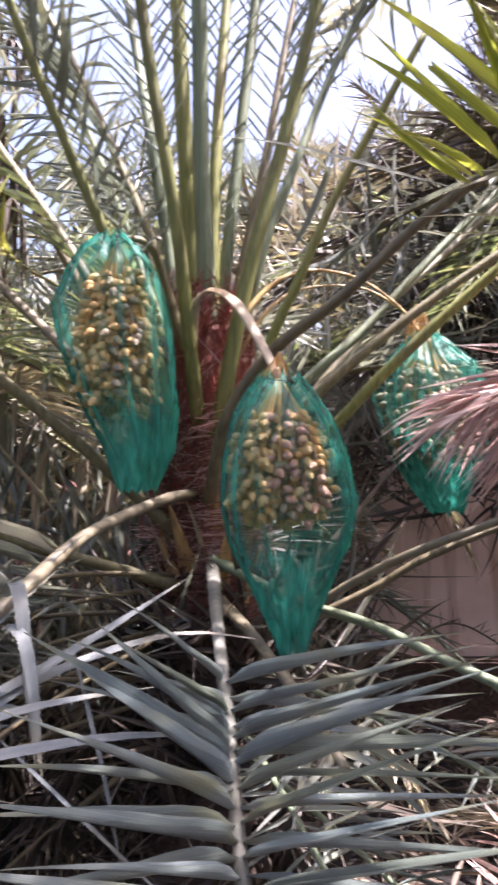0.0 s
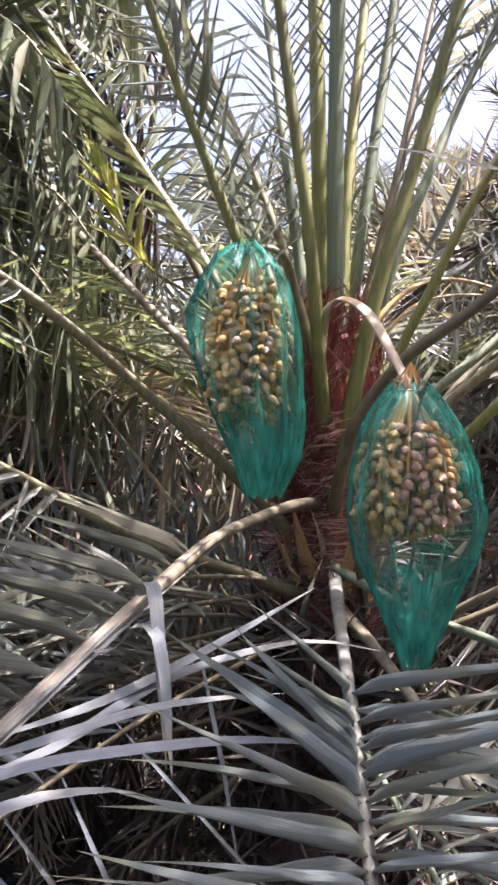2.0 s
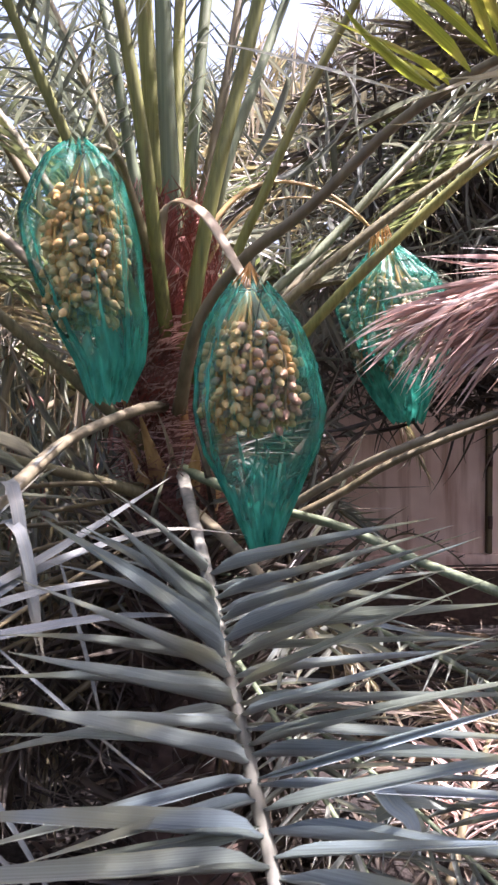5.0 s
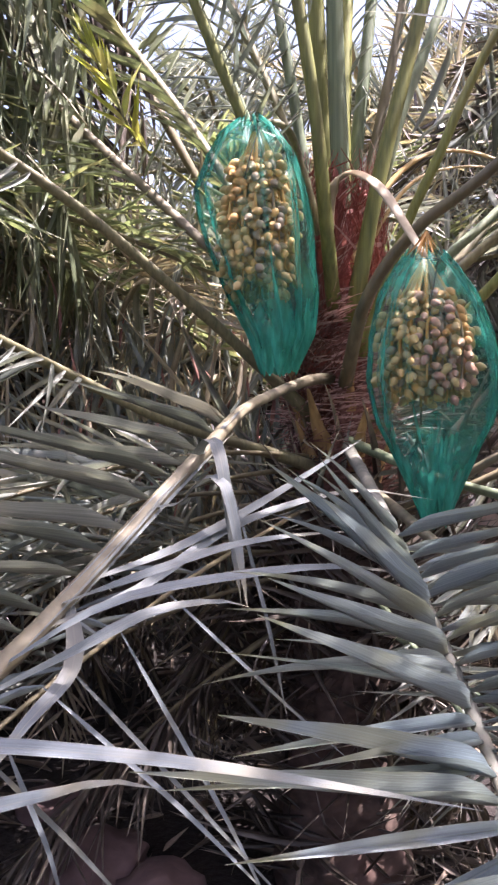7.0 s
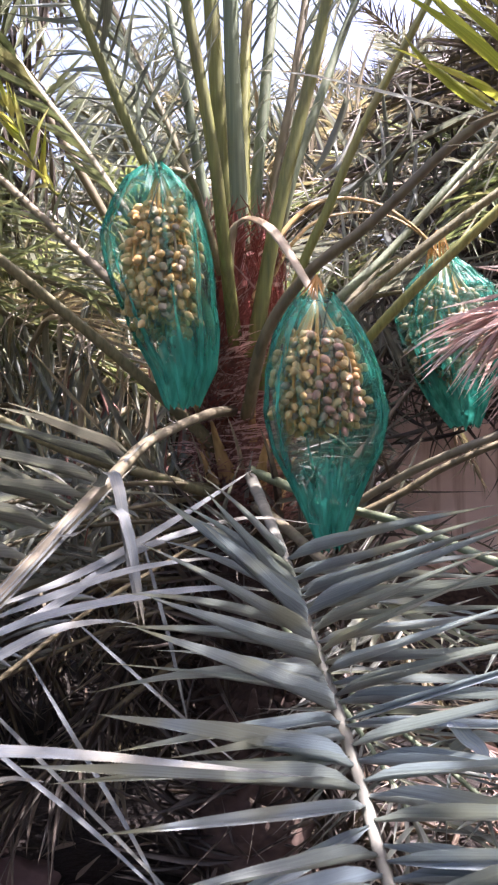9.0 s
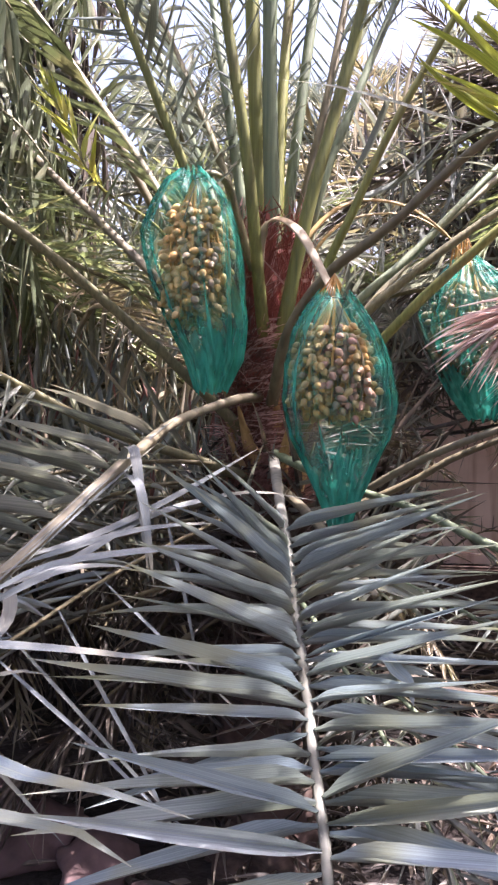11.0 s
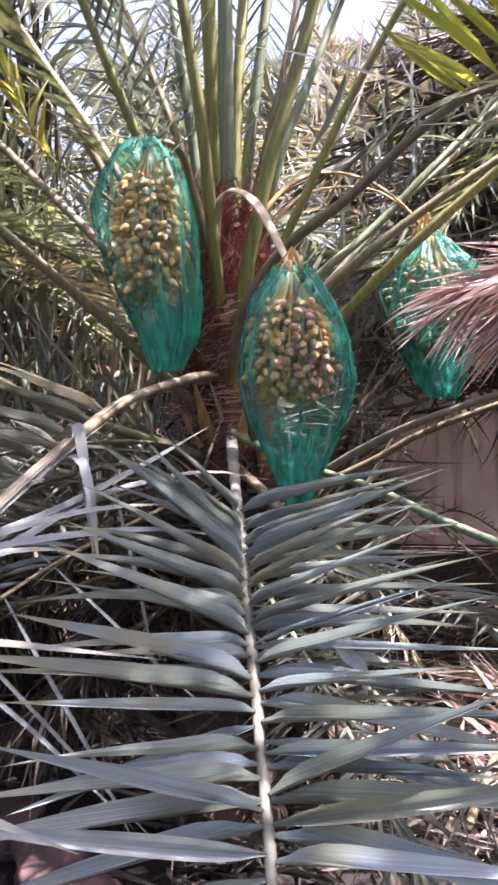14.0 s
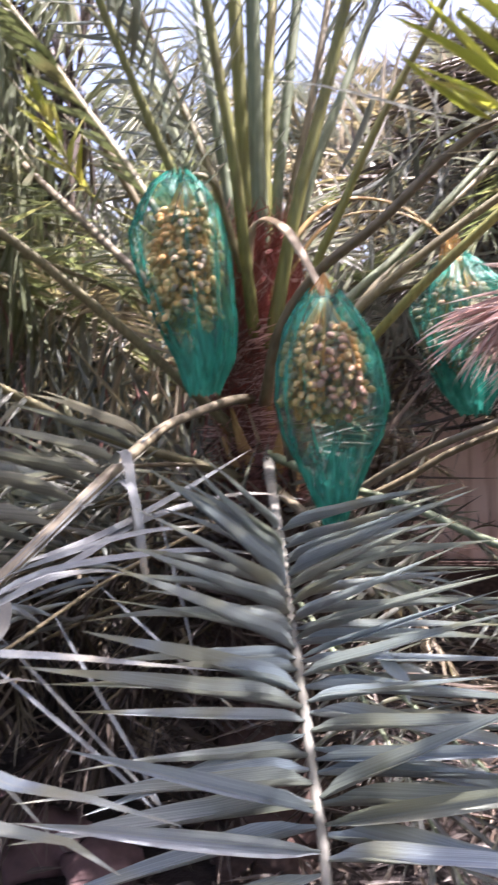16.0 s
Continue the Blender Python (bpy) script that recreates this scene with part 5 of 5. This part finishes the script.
def thatch(name, n, x, y, z, mat, seed, label, rise=(0.5, 0.7), wide=(0.004, 0.010), long=(0.18, 0.5)):
    """A tangle of shed and standing blades, held up by the palms among them."""
    rng = np.random.default_rng(seed)
    h = Heap()
    for _ in range(n):
        a, e = rng.uniform(0, 6.283), rng.normal(*rise)
        d = np.array((math.cos(a) * math.cos(e), 0.5 * math.sin(a) * math.cos(e), math.sin(e)))
        at = np.array((rng.uniform(*x), rng.uniform(*y), z[0] + (z[1] - z[0]) * rng.uniform(0, 1) ** 1.4))
        h.add(axes(d, rng.normal(0, 1, 3), at, rng.uniform(*wide), rng.uniform(*long)), int(rng.integers(0, 8)))
    tagged(new(name, h.mesh(name, M[mat])), label, "thatch", kind="stuff")


thatch("dry_thatch", 600, (-1.9, -0.25), (1.95, 2.9), (0.55, 1.40), "grey", 21, "tangle of grey dry palm blades between the trunks")
thatch("dry_thatch", 450, (-1.9, -0.2), (2.0, 3.0), (0.5, 1.35), "straw", 22, "tangle of straw-coloured palm blades between the trunks")
thatch("standing_blades", 260, (-0.95, -0.12), (1.85, 2.35), (0.60, 1.25), "glaucous", 27, "grey-green blades standing up between the trunks", (1.25, 0.3), (0.011, 0.019), (0.22, 0.42))
# straw tone stands in for the sunlit bits among the grey-green blades
thatch("standing_blades", 160, (-0.95, -0.12), (1.80, 2.3), (0.60, 1.25), "straw", 28, "pale blades standing up between the trunks, coloured as if sunlit", (1.2, 0.4), (0.005, 0.011), (0.15, 0.35))
thatch("sheath_stubs", 45, (-0.80, -0.15), (1.80, 2.1), (0.75, 1.20), "fibre", 29, "rust-brown split sheaths between the blades", (1.35, 0.2), (0.006, 0.014), (0.08, 0.2))
thatch("dry_thatch", 1200, (-2.4, 0.3), (2.6, 3.8), (0.2, 1.4), "grey", 23, "tangle of faded palm blades between the trunks")
# the near-black tangles here stand in for deep shade between blades
thatch("dry_thatch", 260, (0.9, 1.8), (2.5, 3.1), (1.1, 2.3), "dead", 26, "tangle of dead blades in a palm crown, darkened for the shade between")
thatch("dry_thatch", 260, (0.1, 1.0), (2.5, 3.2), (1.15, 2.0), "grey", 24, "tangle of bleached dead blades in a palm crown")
thatch("dry_thatch", 300, (0.08, 0.26), (2.3, 3.3), (0.15, 1.0), "dead", 18, "tangle of dead blades beside a gate, darkened for the shade there")
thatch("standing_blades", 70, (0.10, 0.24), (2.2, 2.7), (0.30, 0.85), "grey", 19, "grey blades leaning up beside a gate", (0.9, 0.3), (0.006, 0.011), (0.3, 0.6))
thatch("dry_thatch", 800, (0.55, 1.5), (2.9, 3.6), (1.0, 2.0), "dead", 30, "tangle of dead blades in a palm crown, darkened for the shade between")
thatch("dry_thatch", 650, (0.2, 2.2), (3.5, 3.95), (1.2, 2.2), "dead", 20, "dead blades hanging over a gate, darkened for the shade there", wide=(0.008, 0.016))
thatch("dry_thatch", 500, (-0.1, 1.2), (3.2, 4.6), (1.3, 2.3), "straw", 25, "tangle of bright dry blades catching the sun")


def fallen(pts, seed, leaf):
    ob = thing("fallen_frond", pts[0], "dry pinkish palm frond fallen on the soil", "dead frond", "fallen fronds")
    frond(ob, pts, 0.010, 0.004, "stalk_brown", leaf, length=0.26, width=0.010, pairs=46, start=0.1, a0=60, a1=30, raise_=12, seed=seed, joined=True, spread=18, limp=0.5, twist=60, name="stalk")


fallen([(0.50, 1.75, 0.04), (0.66, 2.1, 0.09), (0.85, 2.5, 0.10), (1.0, 2.9, 0.06)], 97, "pink")
fallen([(1.25, 2.1, 0.04), (1.0, 2.3, 0.10), (0.75, 2.55, 0.12), (0.5, 2.75, 0.05)], 98, "straw")


def stone(x, y, r, seed):
    bm = bmesh.new()
    bmesh.ops.create_icosphere(bm, subdivisions=3, radius=r)
    for v in bm.verts:
        k = 1 + 0.5 * noise.noise(v.co * (1.5 / r) + Vector((seed * 3.7, 0, 0))) + 0.14 * noise.noise(v.co * (4 / r)) + 0.04 * noise.noise(v.co * (12 / r))
        v.co = Vector((v.co.x * k * 1.2, v.co.y * k, v.co.z * k * 0.62))
    me = bpy.data.meshes.new("stone")
    bm.to_mesh(me)
    bm.free()
    me.shade_smooth()
    me.materials.append(ROCK)
    ob = new("stone", me)
    ob.matrix_basis = pose(x, y, r * 0.3, 0, 0, seed * 50)
    tagged(ob, "rounded reddish stone half sunk in soil", "stone", "stones under the palm")


ROCK = rock_material()
for x, y, r, sd in ((-0.62, 1.70, 0.10, 1), (-0.45, 1.60, 0.09, 2), (-0.80, 1.95, 0.08, 3), (-0.33, 1.50, 0.05, 4)):
    stone(x, y, r, sd)


def box(x0, x1, y0, y1, z0, z1, mat, name, bevel=0.006):
    bm = bmesh.new()
    bmesh.ops.create_cube(bm, size=1)
    for v in bm.verts:
        v.co = Vector(((x0 + x1) / 2 + v.co.x * (x1 - x0), (y0 + y1) / 2 + v.co.y * (y1 - y0), (z0 + z1) / 2 + v.co.z * (z1 - z0)))
    bmesh.ops.bevel(bm, geom=bm.edges[:], offset=bevel, segments=2, affect="EDGES")
    me = bpy.data.meshes.new(name)
    bm.to_mesh(me)
    bm.free()
    me.materials.append(mat)
    return me


# ---- the pink metal gate behind ----
PINK = painted_metal()
gate = thing("metal_gate", (1.5, 4.0, 0), "faded pink painted sheet-metal gate with rust streaks", "gate")
# added dark block, standing in for the dark gap and rubble there
part("threshold", box(0.45, 2.6, 3.92, 4.25, -0.02, 0.27, M["bark"], "threshold", 0.012), gate, "dark block filling the gap under the gate")
for x0, x1 in ((0.53, 1.30), (1.33, 2.3)):
    part("panel", box(x0, x1, 4.0, 4.02, 0.325, 1.30, PINK, "panel", 0.004), gate)
part("bottom_rail", box(0.525, 2.32, 3.985, 4.035, 0.272, 0.322, PINK, "bottom_rail"), gate)
part("top_rail", box(0.525, 2.32, 3.985, 4.035, 1.303, 1.35, PINK, "top_rail"), gate)
part("hinge_bar", box(1.303, 1.327, 3.978, 4.03, 0.325, 1.30, M["stalk_brown"], "hinge_bar", 0.003), gate, "rusty hinge bar")
for z in (0.45, 0.75, 1.05):
    part("hinge", tube("hinge", [(1.315, 3.975, z), (1.315, 3.975, z + 0.03), (1.315, 3.975, z + 0.06)], (0.012, 0.012), M["bark"], 8, 4, (0, 1, 0)), gate, "dark rusty hinge")
# a dry thorny frond in front of the gate
thorn = thing("thorny_frond", (0.40, 3.0, 0), "dead thorny frond arching in front of the gate", "dead frond")
frond(thorn, [(0.40, 3.0, 0.01), (0.52, 3.2, 0.40), (0.72, 3.25, 0.56), (0.90, 3.2, 0.50), (1.02, 3.15, 0.36)], 0.006, 0.003, "stalk_brown", "dead", length=0.10, width=0.006, pairs=20, start=0.3, a0=85, a1=70, raise_=25, seed=95, limp=0.05, name="stalk")
